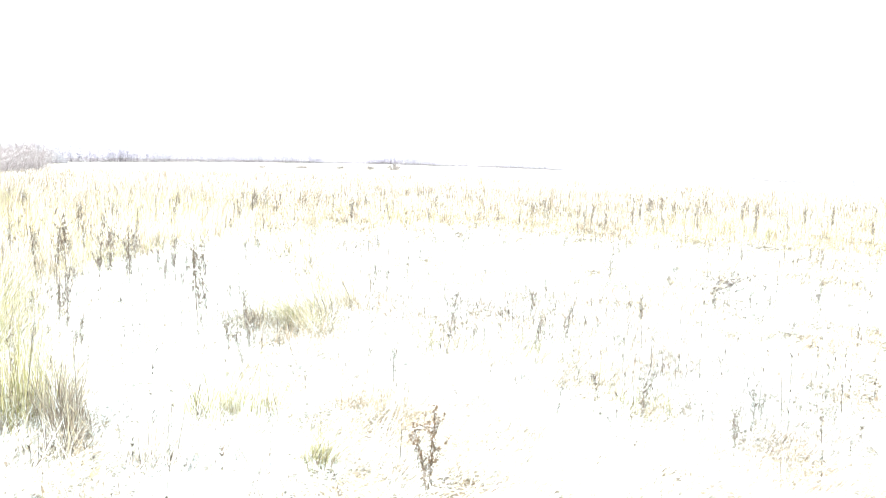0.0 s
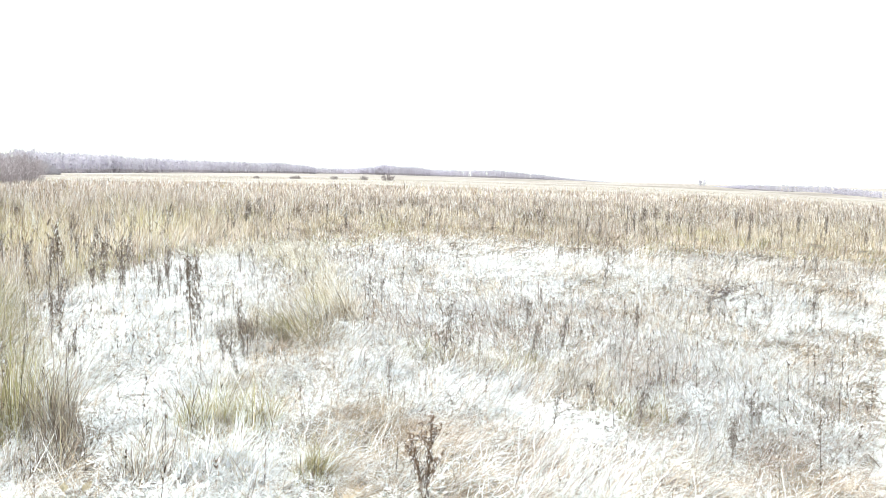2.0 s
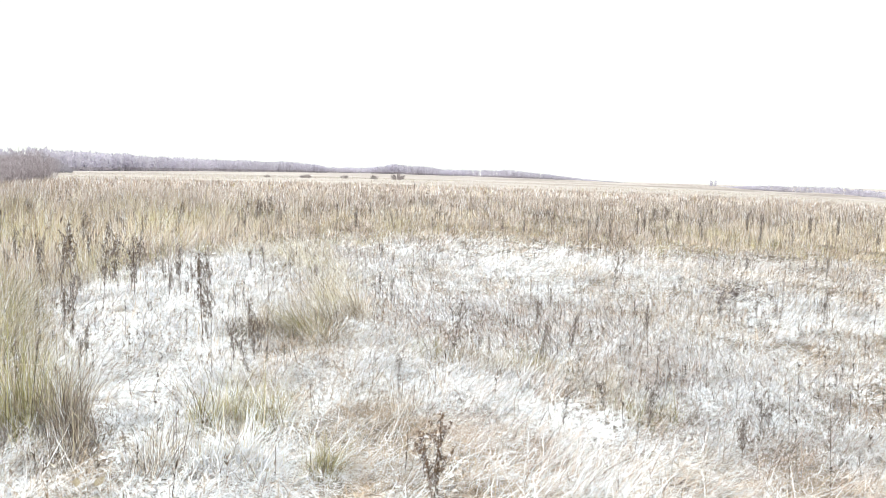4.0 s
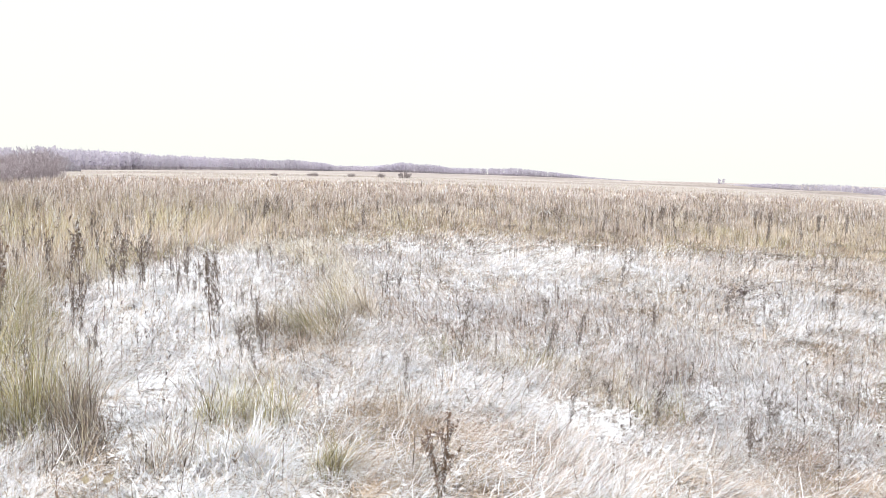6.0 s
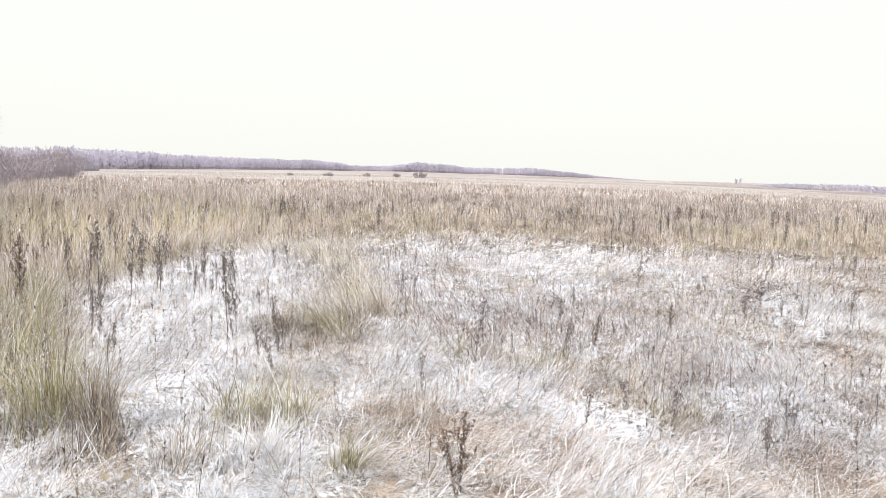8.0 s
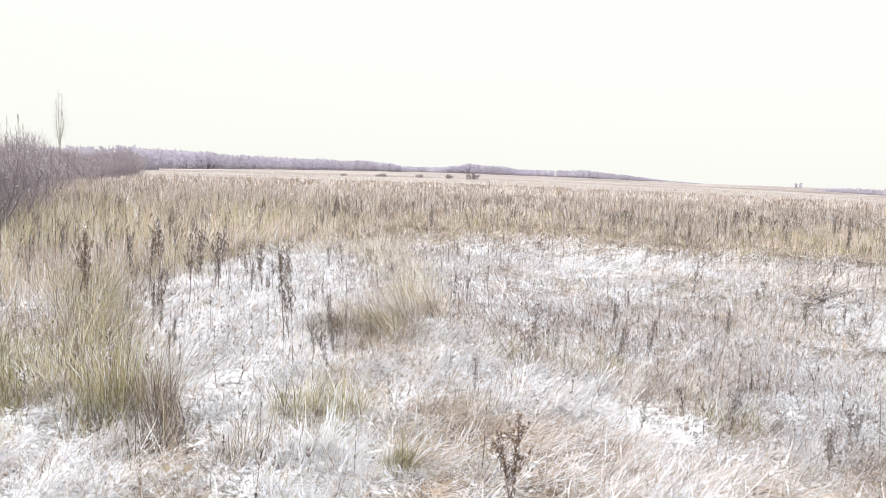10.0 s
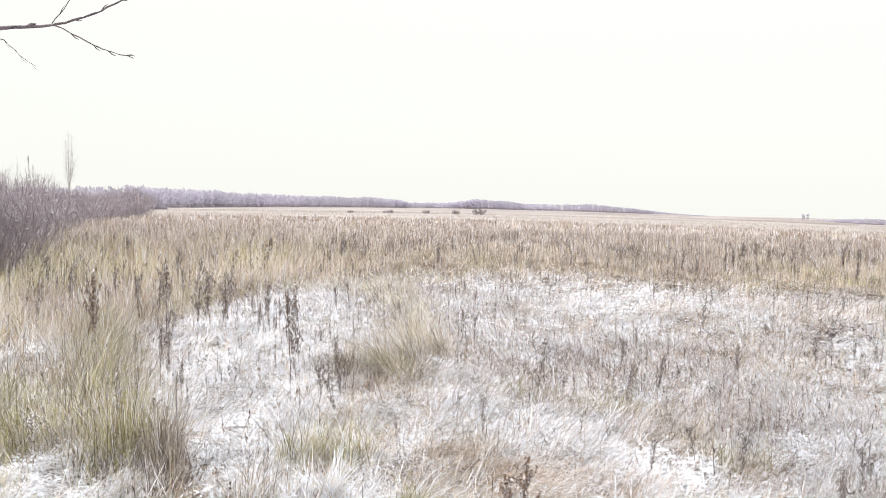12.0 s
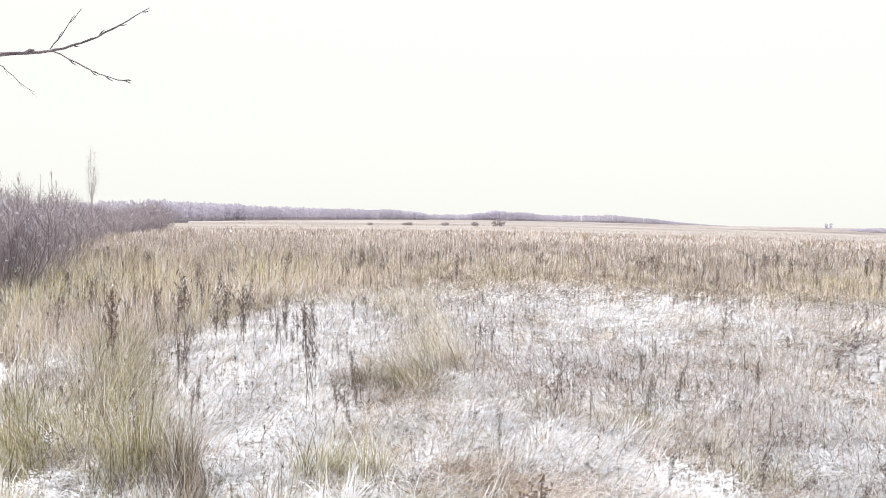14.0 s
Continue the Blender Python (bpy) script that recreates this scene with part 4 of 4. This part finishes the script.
def build_bent_straw(foot, knee, tip, r=0.0022):
    """A pale culm that has snapped over at the knee."""
    bm = bmesh.new()
    foot, knee, tip = Vector((foot[0], foot[1], float(ground_z(foot[0], foot[1])) - 0.02)), Vector(knee), Vector(tip)
    tube(bm, [foot, foot.lerp(knee, 0.5) + Vector((0.008, 0, 0)), knee, knee + (tip - knee) * 0.12 + Vector((0, 0, 0.006)), knee.lerp(tip, 0.6) + Vector((0, 0, 0.005)), tip], [r, r, r * 0.9, r * 0.9, r * 0.7, r * 0.4], 5)
    me = bpy.data.meshes.new("bent_straw")
    bm.to_mesh(me)
    bm.free()
    me.materials.append(M_CULM)
    tagged(new("bent_straw", me), "pale dry grass culm snapped over above the tussock", "grass stalk", "snapped grass culms")


M_CULM = bark_material("pale_culm", (0.42, 0.36, 0.26), (0.62, 0.55, 0.43), 0.0, 40)
build_bent_straw((-1.86, 4.86), (-1.84, 4.86, 0.50), (-2.11, 4.86, 0.50))
build_bent_straw((-1.95, 5.25), (-1.93, 5.22, 0.62), (-1.72, 5.12, 0.44))
build_bent_straw((-1.52, 4.3), (-1.50, 4.28, 0.40), (-1.36, 4.22, 0.26))
build_bent_straw((-2.5, 5.1), (-2.46, 5.08, 0.46), (-2.40, 5.02, 0.50))


def build_fallen_leaf(x, y, size, turn):
    """A pale dead leaf, folded along its rib and curled at the tip."""
    bm = bmesh.new()
    rib = [Vector((0, size * (k / 5 - 0.5), 0.012 + 0.010 * (k / 5) ** 3 + 0.004 * math.sin(3 * k))) for k in range(6)]
    wide = (0.05, 0.24, 0.34, 0.30, 0.18, 0.02)
    rows = [[bm.verts.new(p + Vector((-size * w, 0, size * w * 0.55))), bm.verts.new(p), bm.verts.new(p + Vector((size * w, 0, size * w * 0.4)))] for p, w in zip(rib, wide)]
    for r0, r1 in zip(rows, rows[1:]):
        bm.faces.new((r0[0], r0[1], r1[1], r1[0]))
        bm.faces.new((r0[1], r0[2], r1[2], r1[1]))
    bmesh.ops.solidify(bm, geom=bm.faces[:], thickness=0.0008)
    me = bpy.data.meshes.new("fallen_leaf")
    bm.to_mesh(me)
    bm.free()
    me.materials.append(M_CULM)
    leaf = new("fallen_leaf", me)
    leaf.matrix_basis = pose(x, y, float(ground_z(x, y)) + 0.09, 25, 10, turn)
    tagged(leaf, "pale yellow dead leaf curled on snowy grass", "leaf", "fallen leaves on the grass")


build_fallen_leaf(-1.40, 4.03, 0.055, 20)
build_fallen_leaf(-1.29, 4.05, 0.065, -30)
build_fallen_leaf(-1.62, 4.30, 0.045, 80)
# the last three low weeds are added to darken a gap in the mat
for x, y, h in [(3.75, 7.35, 0.30), (4.7, 9.3, 0.42), (5.1, 9.0, 0.40), (2.75, 4.55, 0.25), (-0.98, 7.95, 0.30), (4.3, 8.8, 0.32), (5.5, 9.9, 0.42),
                (4.9, 9.8, 0.40), (3.95, 7.2, 0.30), (-2.15, 5.05, 0.42), (-2.05, 4.75, 0.40), (-1.95, 4.5, 0.35), (-2.6, 5.3, 0.40), (-1.62, 4.35, 0.40), (2.40, 4.40, 0.24), (2.48, 4.52, 0.22), (2.35, 4.55, 0.24)]:
    put_weed(x, y, h, "bushy")
for k in range(165):
    x, y = (float(v[0]) for v in wedge(1, 5.5, 29, 0.6))
    near = y < float(front_line(x))
    put_weed(x, y, rng.uniform(0.28, 0.5) if near else rng.uniform(0.6, 0.95), random.choice(["leafy", "slender", "bushy"] if near else ["leafy", "plume", "leafy"]))

for obs in KINDS.values():
    for o in obs:
        if o.name not in placed:
            for part_ob in list(o.children):
                bpy.data.objects.remove(part_ob)
            bpy.data.objects.remove(o)


# ------------------------------------------------------------ willow thicket
def make_shrub(seed, h, radius, stems_n, twigs_n, fine=(0.006, 0.013), material=None, foot=0.5, dome=0.1, rime=0):
    """A bare willow bush: a fan of stems and a haze of fine upright twigs."""
    rnd = random.Random(seed)
    bush = new("willow_shrub")
    bm = bmesh.new()
    stems = []
    for k in range(stems_n):
        a, r = rnd.uniform(0, 6.28), radius * math.sqrt(rnd.random())
        b = Vector((foot * r * math.cos(a), foot * r * math.sin(a), -0.05))
        top = Vector((r * math.cos(a) * 1.25, r * math.sin(a) * 1.25, h * rnd.uniform(0.65, 1.0) * (1 - dome * (r / radius) ** 2)))
        mid = b.lerp(top, 0.5) + Vector((rnd.uniform(-.12, .12), rnd.uniform(-.12, .12), 0.1))
        tube(bm, [b, mid, top], [0.010, 0.006, 0.002], 3)
        stems.append((b, mid, top))
    part("stem_fan", bm, material or M_TWIG, bush)
    g = np.random.default_rng(seed)
    pick = g.integers(0, stems_n, twigs_n)
    u = g.uniform(0.08, 1.0, twigs_n)[:, None]
    P = np.array([[list(q) for q in s] for s in stems])[pick]
    base = np.where(u < 0.5, P[:, 0] + (P[:, 1] - P[:, 0]) * u * 2, P[:, 1] + (P[:, 2] - P[:, 1]) * (u * 2 - 1))
    ln = g.uniform(0.14, 0.52, twigs_n) * (0.4 + 0.6 * h / 2.6)
    v, c, s, per = blades(base, g.uniform(0, 6.28, twigs_n), ln, g.uniform(*fine, twigs_n), g.uniform(0.1, 1.5, twigs_n), g.uniform(-0.3, 1.0, twigs_n), 2, None, g.normal(0, 1.0, twigs_n))
    tw = new("twig_haze", raw_mesh("twig_haze", v, c, s, material or M_TWIG))
    tw.parent = bush
    tagged(tw, kind="stuff")
    if rime:
        at = g.integers(0, twigs_n, rime)
        tip = base[at] + np.stack([g.normal(0, 0.06, rime), g.normal(0, 0.06, rime), g.uniform(0, 0.15, rime)], 1)
        v, c, s, per = blades(tip, g.uniform(0, 6.28, rime), g.uniform(0.05, 0.11, rime), g.uniform(0.02, 0.045, rime), g.uniform(0.6, 1.8, rime), g.uniform(1.2, 2.4, rime), 2)
        tuft = new("frosted_leaves", raw_mesh("frosted_leaves", v, c, s, M_SNOW))
        tuft.parent = bush
        tagged(tuft, "withered leaves clotted with frost", kind="stuff")
    return tagged(bush, "bare purplish-brown willow shrub with dense fine twigs", "shrub", "willow thicket beside the meadow")


SHRUBS = [make_shrub(40 + k, 2.5 + 0.12 * k, 1.1, 46, 5200, (0.0028, 0.0056), None, 0.8, 0.22, 70) for k in range(4)]
FAR_SHRUBS = [make_shrub(50 + k, 2.5 + 0.12 * k, 1.15, 26, 2000, (0.0055, 0.0105), None, 0.6, 0.3) for k in range(4)]
grow = np.random.default_rng(77)
spots = []
for k in range(36):
    u = k / 35
    y = 14.4 + 74.1 * u ** 1.35
    edge = float(np.interp(y, [13.5, 16, 18, 22.7, 30.5, 46.6, 70, 95], [-8.5, -9.4, -10.2, -12.3, -15.7, -22.3, -31, -39]))
    spots.append((edge - grow.uniform(0.2, 1.2), y + grow.uniform(-0.5, 0.5)))
    spots.append((edge - grow.uniform(2.0, 4.5), y + grow.uniform(-0.8, 0.8)))
for k in range(22):
    y = 88 + 2.2 * k
    edge = float(np.interp(y, [88, 110, 136], [-36.5, -42.5, -50.5]))
    spots.append((edge - grow.uniform(0.0, 3.0) - 2.0 * float(smooth(118, 136, y)), y))
for k, (x, y) in enumerate(spots):
    s = grow.uniform(0.96, 1.12) * (1 - 0.03 * (1 - smooth(16, 24, y)) + 0.1 * smooth(40, 80, y) + 0.4 * smooth(84, 112, y) - 0.45 * smooth(116, 137, y))
    m = pose(x, y, float(ground_z(x, y)), 0, 0, grow.uniform(0, 360)) @ Matrix.Diagonal((s * 1.15, s * 1.15, s * 0.95, 1))
    source = SHRUBS if y < 27 else FAR_SHRUBS
    free = [o for o in source if o.name not in placed]
    if free:
        placed[free[0].name] = 1
        free[0].matrix_basis = m
    else:
        copy_thing(source[k % 4], m)


def make_sapling(x, y, h, spread, seed, label, count=90):
    """A slim bare birch: pale trunk with steep twigs."""
    rnd = random.Random(seed)
    tree = new("birch_sapling" if h < 5 else "birch_tree")
    bm = bmesh.new()
    pts = [Vector((rnd.uniform(-.05, .05), rnd.uniform(-.05, .05), h * k / 5)) for k in range(6)]
    tube(bm, pts, [0.0075 * h * (1 - k / 5.4) for k in range(6)], 6)
    part("trunk", bm, M_BIRCH, tree)
    g = np.random.default_rng(seed)
    zz = h * g.uniform(0.28, 0.97, count)
    base = np.stack([0 * zz, 0 * zz, zz], 1)
    ln = spread * g.uniform(0.35, 1.0, count) * np.sin(np.pi * np.clip(zz / h, 0, 1)) ** 0.7 * 1.1 + 0.2
    v, c, s, per = blades(base, g.uniform(0, 6.28, count), ln, g.uniform(0.010, 0.024, count), g.uniform(0.25, 0.6, count), g.uniform(0.05, 0.35, count), 2)
    tw = new("twig_haze", raw_mesh("twig_haze", v, c, s, M_BIRCH_TWIG))
    tw.parent = tree
    tagged(tw, kind="stuff")
    tree.matrix_basis = pose(x, y, float(ground_z(x, y)) - 0.05, rnd.uniform(-2, 2), rnd.uniform(-2, 2), rnd.uniform(0, 360))
    tagged(tree, label, "tree", "birches by the thicket")


def make_birch(x, y, h):
    """A slim birch whose trunk forks low into three thin pale stems with short fine twigs."""
    rnd = random.Random(3)
    tree = new("birch_tree")
    stems = []
    for k, (dx, top, f) in enumerate(((-0.05, 1.0, 0.0), (0.26, 0.93, 0.34), (-0.26, 0.88, 0.40), (0.40, 0.76, 0.42))):
        bm = bmesh.new()
        pts = []
        for q in range(8):
            u = q / 7
            z = h * (f + (top - f) * u)
            wob = 0.05 * math.sin(5 * u + 2 * k)
            pts.append(Vector((dx * min(1, 1.7 * u) + wob, 0.6 * dx * u * (-1) ** k, z)))
        tube(bm, pts, [(0.055 if k == 0 else 0.024) * (1 - q / 7.6) for q in range(8)], 6)
        trunk = part("trunk", bm, M_BIRCH, tree) if k == 0 else trunk
        if k:
            part("limb", bm, M_BIRCH, trunk)
        stems.append(pts)
    g = np.random.default_rng(3)
    count = 1150
    pick, u = g.integers(0, 4, count), g.uniform(0.10, 1.0, count) * 7
    i = np.minimum(u.astype(int), 6)
    P = np.array([[list(p) for p in st] for st in stems])
    base = P[pick, i] + (P[pick, i + 1] - P[pick, i]) * (u - i)[:, None]
    ln = g.uniform(0.2, 0.95, count) * (0.35 + 0.9 * np.sin(np.pi * np.clip(base[:, 2] / h * 0.95, 0, 1)))
    v, c, sz, per = blades(base, g.uniform(0, 6.28, count), ln, g.uniform(0.003, 0.0075, count), g.uniform(0.4, 1.3, count), g.uniform(0.1, 1.7, count), 2)
    tw = new("twig_haze", raw_mesh("twig_haze", v, c, sz, M_BIRCH_TWIG))
    tw.parent = tree
    tagged(tw, kind="stuff")
    tree.matrix_basis = pose(x, y, float(ground_z(x, y)) - 0.05)
    tagged(tree, "slender bare birch tree rising above the thicket", "tree", "birches by the thicket")


make_birch(-33.3, 70, 7.9)
for x, y, h, sd in [(-18.8, 36, 3.6, 4), (-17.6, 31, 3.3, 5), (-14.2, 24, 3.0, 6), (-13.0, 21, 2.9, 7), (-19.5, 36, 3.5, 8), (-27, 52, 4.0, 9), (-11.9, 19.2, 2.3, 10)]:
    make_sapling(x, y, h, 0.35, sd, "thin pale birch sapling in the willow thicket", 40)


# ------------------------------------------------------------ lone bushes and far woods
# bush twigs lightened in colour, as haze would at this range
M_FIELD_BUSH = bark_material("hazed_bush_twig", (0.33, 0.295, 0.30), (0.50, 0.45, 0.46), 0.0, 1.0)
FIELD_BUSH = [make_shrub(70 + k, 1.1, 1.25, 40, 1500, (0.03, 0.06), M_FIELD_BUSH, 0.8, 0.55) for k in range(2)]
for k, (x, y, s) in enumerate([(3.9, 180, 1.35), (-1.3, 185, 0.85), (-8.0, 188, 0.8), (-16.4, 190, 0.75), (-17.6, 192, 0.6), (-26, 195, 0.6)]):
    m = pose(x, y, float(ground_z(x, y)), 0, 0, 70 * k) @ Matrix.Diagonal((s * 0.85, s * 0.85, s * 1.15, 1))
    ob = FIELD_BUSH[k] if k < 2 else copy_thing(FIELD_BUSH[k % 2], m)
    ob.matrix_basis = m
    tagged(ob, "dark bare bush alone in the open meadow", "bush", "lone bushes in the far meadow")


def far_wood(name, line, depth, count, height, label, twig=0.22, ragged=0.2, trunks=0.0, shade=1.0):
    """A bare wood far off, its colours paled for haze: trunks, sprays of twigs and an undergrowth belt, as one mass.
    """
    g = np.random.default_rng(count)
    u = np.sort(g.random(count))
    line = np.array(line, float)
    t = np.linspace(0, 1, len(line))
    back = g.random(count)
    x = np.interp(u, t, line[:, 0]) * (1 + back * depth)
    y = np.interp(u, t, line[:, 1]) * (1 + back * depth)
    h = height * np.interp(u, t, line[:, 2]) * (1 - ragged * g.random(count)) * (0.8 + 0.3 * vnoise(x, y, 45, 41) + 0.1 * vnoise(x, y, 12, 42))
    z = ground_z(x, y)
    per_tree = 24
    hh = np.repeat(h, per_tree)
    k = np.tile(np.arange(per_tree), count)
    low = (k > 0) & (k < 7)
    zz = np.where(k == 0, 0, np.where(low, g.uniform(0, 0.14, len(k)), g.uniform(0.18, 0.93, len(k))))
    rad = np.where(low, 0.2, 0.19 * np.sqrt(np.clip(1 - ((zz - 0.55) / 0.42) ** 2, 0.02, 1))) * hh * np.sqrt(g.random(len(k))) * (k > 0)
    a = g.uniform(0, 6.28, len(k))
    base = np.repeat(np.stack([x, y, z], 1), per_tree, 0) + np.stack([rad * np.cos(a), rad * np.sin(a), zz * hh], 1)
    ln = np.where(k == 0, hh * 0.9, hh * g.uniform(0.08, 0.19, len(k)))
    wd = np.where(k == 0, 0.22, twig * g.uniform(0.8, 2.0, len(k)) * np.where(low, 2.6, 2.8))
    v, c, s, per = blades(base, a, ln, wd, np.where(k == 0, 0.0, g.uniform(0.0, 0.5, len(k))), np.where(k == 0, 0.03, g.uniform(0.0, 0.5, len(k))), 2)
    # twig colours lifted towards lilac to stand in for haze over the distance
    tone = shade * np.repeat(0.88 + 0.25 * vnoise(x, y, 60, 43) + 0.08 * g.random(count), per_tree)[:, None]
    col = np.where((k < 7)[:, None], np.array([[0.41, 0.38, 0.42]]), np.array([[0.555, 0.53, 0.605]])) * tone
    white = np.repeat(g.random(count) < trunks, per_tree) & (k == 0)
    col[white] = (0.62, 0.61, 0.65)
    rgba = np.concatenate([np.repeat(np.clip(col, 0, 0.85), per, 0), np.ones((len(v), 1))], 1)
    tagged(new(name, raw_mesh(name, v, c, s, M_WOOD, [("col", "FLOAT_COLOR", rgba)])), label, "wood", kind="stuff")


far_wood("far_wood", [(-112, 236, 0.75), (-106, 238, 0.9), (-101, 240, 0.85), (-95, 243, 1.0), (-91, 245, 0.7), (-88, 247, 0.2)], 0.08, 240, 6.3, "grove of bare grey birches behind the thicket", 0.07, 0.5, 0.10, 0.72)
far_wood("far_wood", [(-176, 330, 1.02), (-172, 372, 1.15), (-166, 410, 1.1)], 0.10, 380, 8.4, "haze-paled bare birch wood with pale trunks beside the meadow", 0.20, 0.45, 0.5)
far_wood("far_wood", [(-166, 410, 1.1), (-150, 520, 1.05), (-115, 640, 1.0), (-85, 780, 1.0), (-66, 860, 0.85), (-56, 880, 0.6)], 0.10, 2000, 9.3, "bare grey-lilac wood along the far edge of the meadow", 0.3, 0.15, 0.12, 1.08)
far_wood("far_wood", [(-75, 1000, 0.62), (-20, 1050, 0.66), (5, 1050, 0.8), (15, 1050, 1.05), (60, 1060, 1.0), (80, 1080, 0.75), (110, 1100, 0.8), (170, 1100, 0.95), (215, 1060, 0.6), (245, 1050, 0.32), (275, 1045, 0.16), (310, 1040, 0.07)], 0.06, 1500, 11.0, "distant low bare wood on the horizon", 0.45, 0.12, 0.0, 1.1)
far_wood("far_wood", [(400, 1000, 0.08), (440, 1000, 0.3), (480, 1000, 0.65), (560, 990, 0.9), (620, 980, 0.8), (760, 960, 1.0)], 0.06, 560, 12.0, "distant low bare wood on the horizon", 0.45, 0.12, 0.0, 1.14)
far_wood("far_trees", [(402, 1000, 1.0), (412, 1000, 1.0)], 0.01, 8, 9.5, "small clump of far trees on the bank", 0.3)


def build_bank():
    """A long low bank of rough turf across the far meadow."""
    n = 90
    xs = np.linspace(10, 420, n)
    fade = smooth(10, 90, xs) * (1 - smooth(340, 420, xs))
    ys = 330 + 0.25 * xs + 12 * (vnoise(xs, xs, 60, 51) - 0.5)
    rows = []
    for off, hh in ((-6, -0.3), (-2.5, 1.1), (0, 1.8), (2, 1.3), (6, -0.4)):
        jitter = 0.5 * (vnoise(xs, xs + off * 9, 9, 52) - 0.5) * (hh > 0)
        rows.append(np.stack([xs, ys + off, ground_z(xs, ys + off) + (hh * (0.4 + 0.8 * vnoise(xs, 0 * xs, 40, 53)) + jitter + 0.3) * fade - 0.3], 1))
    v = np.concatenate(rows)
    i, j = np.meshgrid(np.arange(4), np.arange(n - 1), indexing="ij")
    q = np.stack([i * n + j, i * n + j + 1, (i + 1) * n + j + 1, (i + 1) * n + j], -1).reshape(-1, 4)
    me = raw_mesh("bank", v, q.ravel(), np.full(len(q), 4), M_GROUND, [("snow", "FLOAT", np.full(len(v), 0.22)), ("far", "FLOAT", np.full(len(v), 0.9))])
    tagged(new("bank", me), "long low grassy bank across the far meadow", "bank", kind="structure")


build_bank()


# ------------------------------------------------------------ tree beside the path with the overhanging branch
def build_branch_tree():
    tree = new("young_tree")
    foot = Vector((-1.75, 1.15, float(ground_z(-1.75, 1.15)) - 0.05))
    bm = bmesh.new()
    tube(bm, [foot, foot + Vector((0.03, 0, 1.0)), foot + Vector((-0.02, 0.03, 2.1)), foot + Vector((0.02, 0.02, 3.4)), foot + Vector((0.05, 0.0, 4.4))], [0.045, 0.038, 0.030, 0.018, 0.006], 8)
    part("trunk", bm, M_BRANCH, tree)

    def limb(pts, r0, r1, name="branch", parent=tree):
        b = bmesh.new()
        fine = []
        rnd = random.Random(len(pts) * 31 + int(r0 * 1e5))
        for p, q in zip(pts, pts[1:]):
            for s in range(4):
                fine.append(Vector(p).lerp(Vector(q), s / 4) + Vector((0, rnd.uniform(-1, 1), rnd.uniform(-1, 1))) * 0.0016)
        fine.append(Vector(pts[-1]))
        n = len(fine)
        rad = [0.60 * (r0 + (r1 - r0) * k / (n - 1)) * rnd.uniform(0.8, 1.25) for k in range(n)]
        tube(b, fine, rad, 6)
        for k in range(2, n - 1, 3):
            d = (fine[k + 1] - fine[k]).normalized()
            up = Vector((0, 0, 1)) * rnd.choice((-1, 1))
            tube(b, [fine[k], fine[k] + (d + up * 0.5) * 0.007, fine[k] + (d * 1.6 + up * 0.5) * 0.008], [r1 * 0.9, r1 * 0.95, r1 * 0.3], 5)
        return part(name, b, M_BRANCH, parent)
    fork = (-0.617, 1.24, 1.951)
    bough = limb([(-1.74, 1.16, 1.84), (-1.2, 1.2, 1.915), (-0.85, 1.235, 1.935), (-0.70, 1.24, 1.944), fork], 0.011, 0.0030)
    limb([fork, (-0.558, 1.24, 1.968), (-0.515, 1.24, 1.990), (-0.468, 1.24, 2.016)], 0.0030, 0.0009, "twig", bough)
    limb([(-0.622, 1.24, 1.952), (-0.598, 1.24, 1.983), (-0.573, 1.24, 2.014)], 0.0014, 0.0006, "twig", bough)
    limb([fork, (-0.567, 1.24, 1.927), (-0.536, 1.24, 1.913), (-0.497, 1.24, 1.903)], 0.0019, 0.0011, "twig", bough)
    limb([(-1.1, 1.21, 1.925), (-0.85, 1.23, 1.96), (-0.695, 1.24, 1.927), (-0.663, 1.24, 1.898), (-0.643, 1.24, 1.888)], 0.0016, 0.0003, "twig", bough)
    limb([(-1.76, 1.17, 2.6), (-2.1, 1.3, 3.0), (-2.3, 1.5, 3.3)], 0.012, 0.003)
    limb([(-1.74, 1.16, 3.0), (-1.6, 0.8, 3.5), (-1.5, 0.5, 3.9)], 0.010, 0.003)
    tagged(tree, "young bare tree reaching a thin dark branch overhead", "tree")


build_branch_tree()
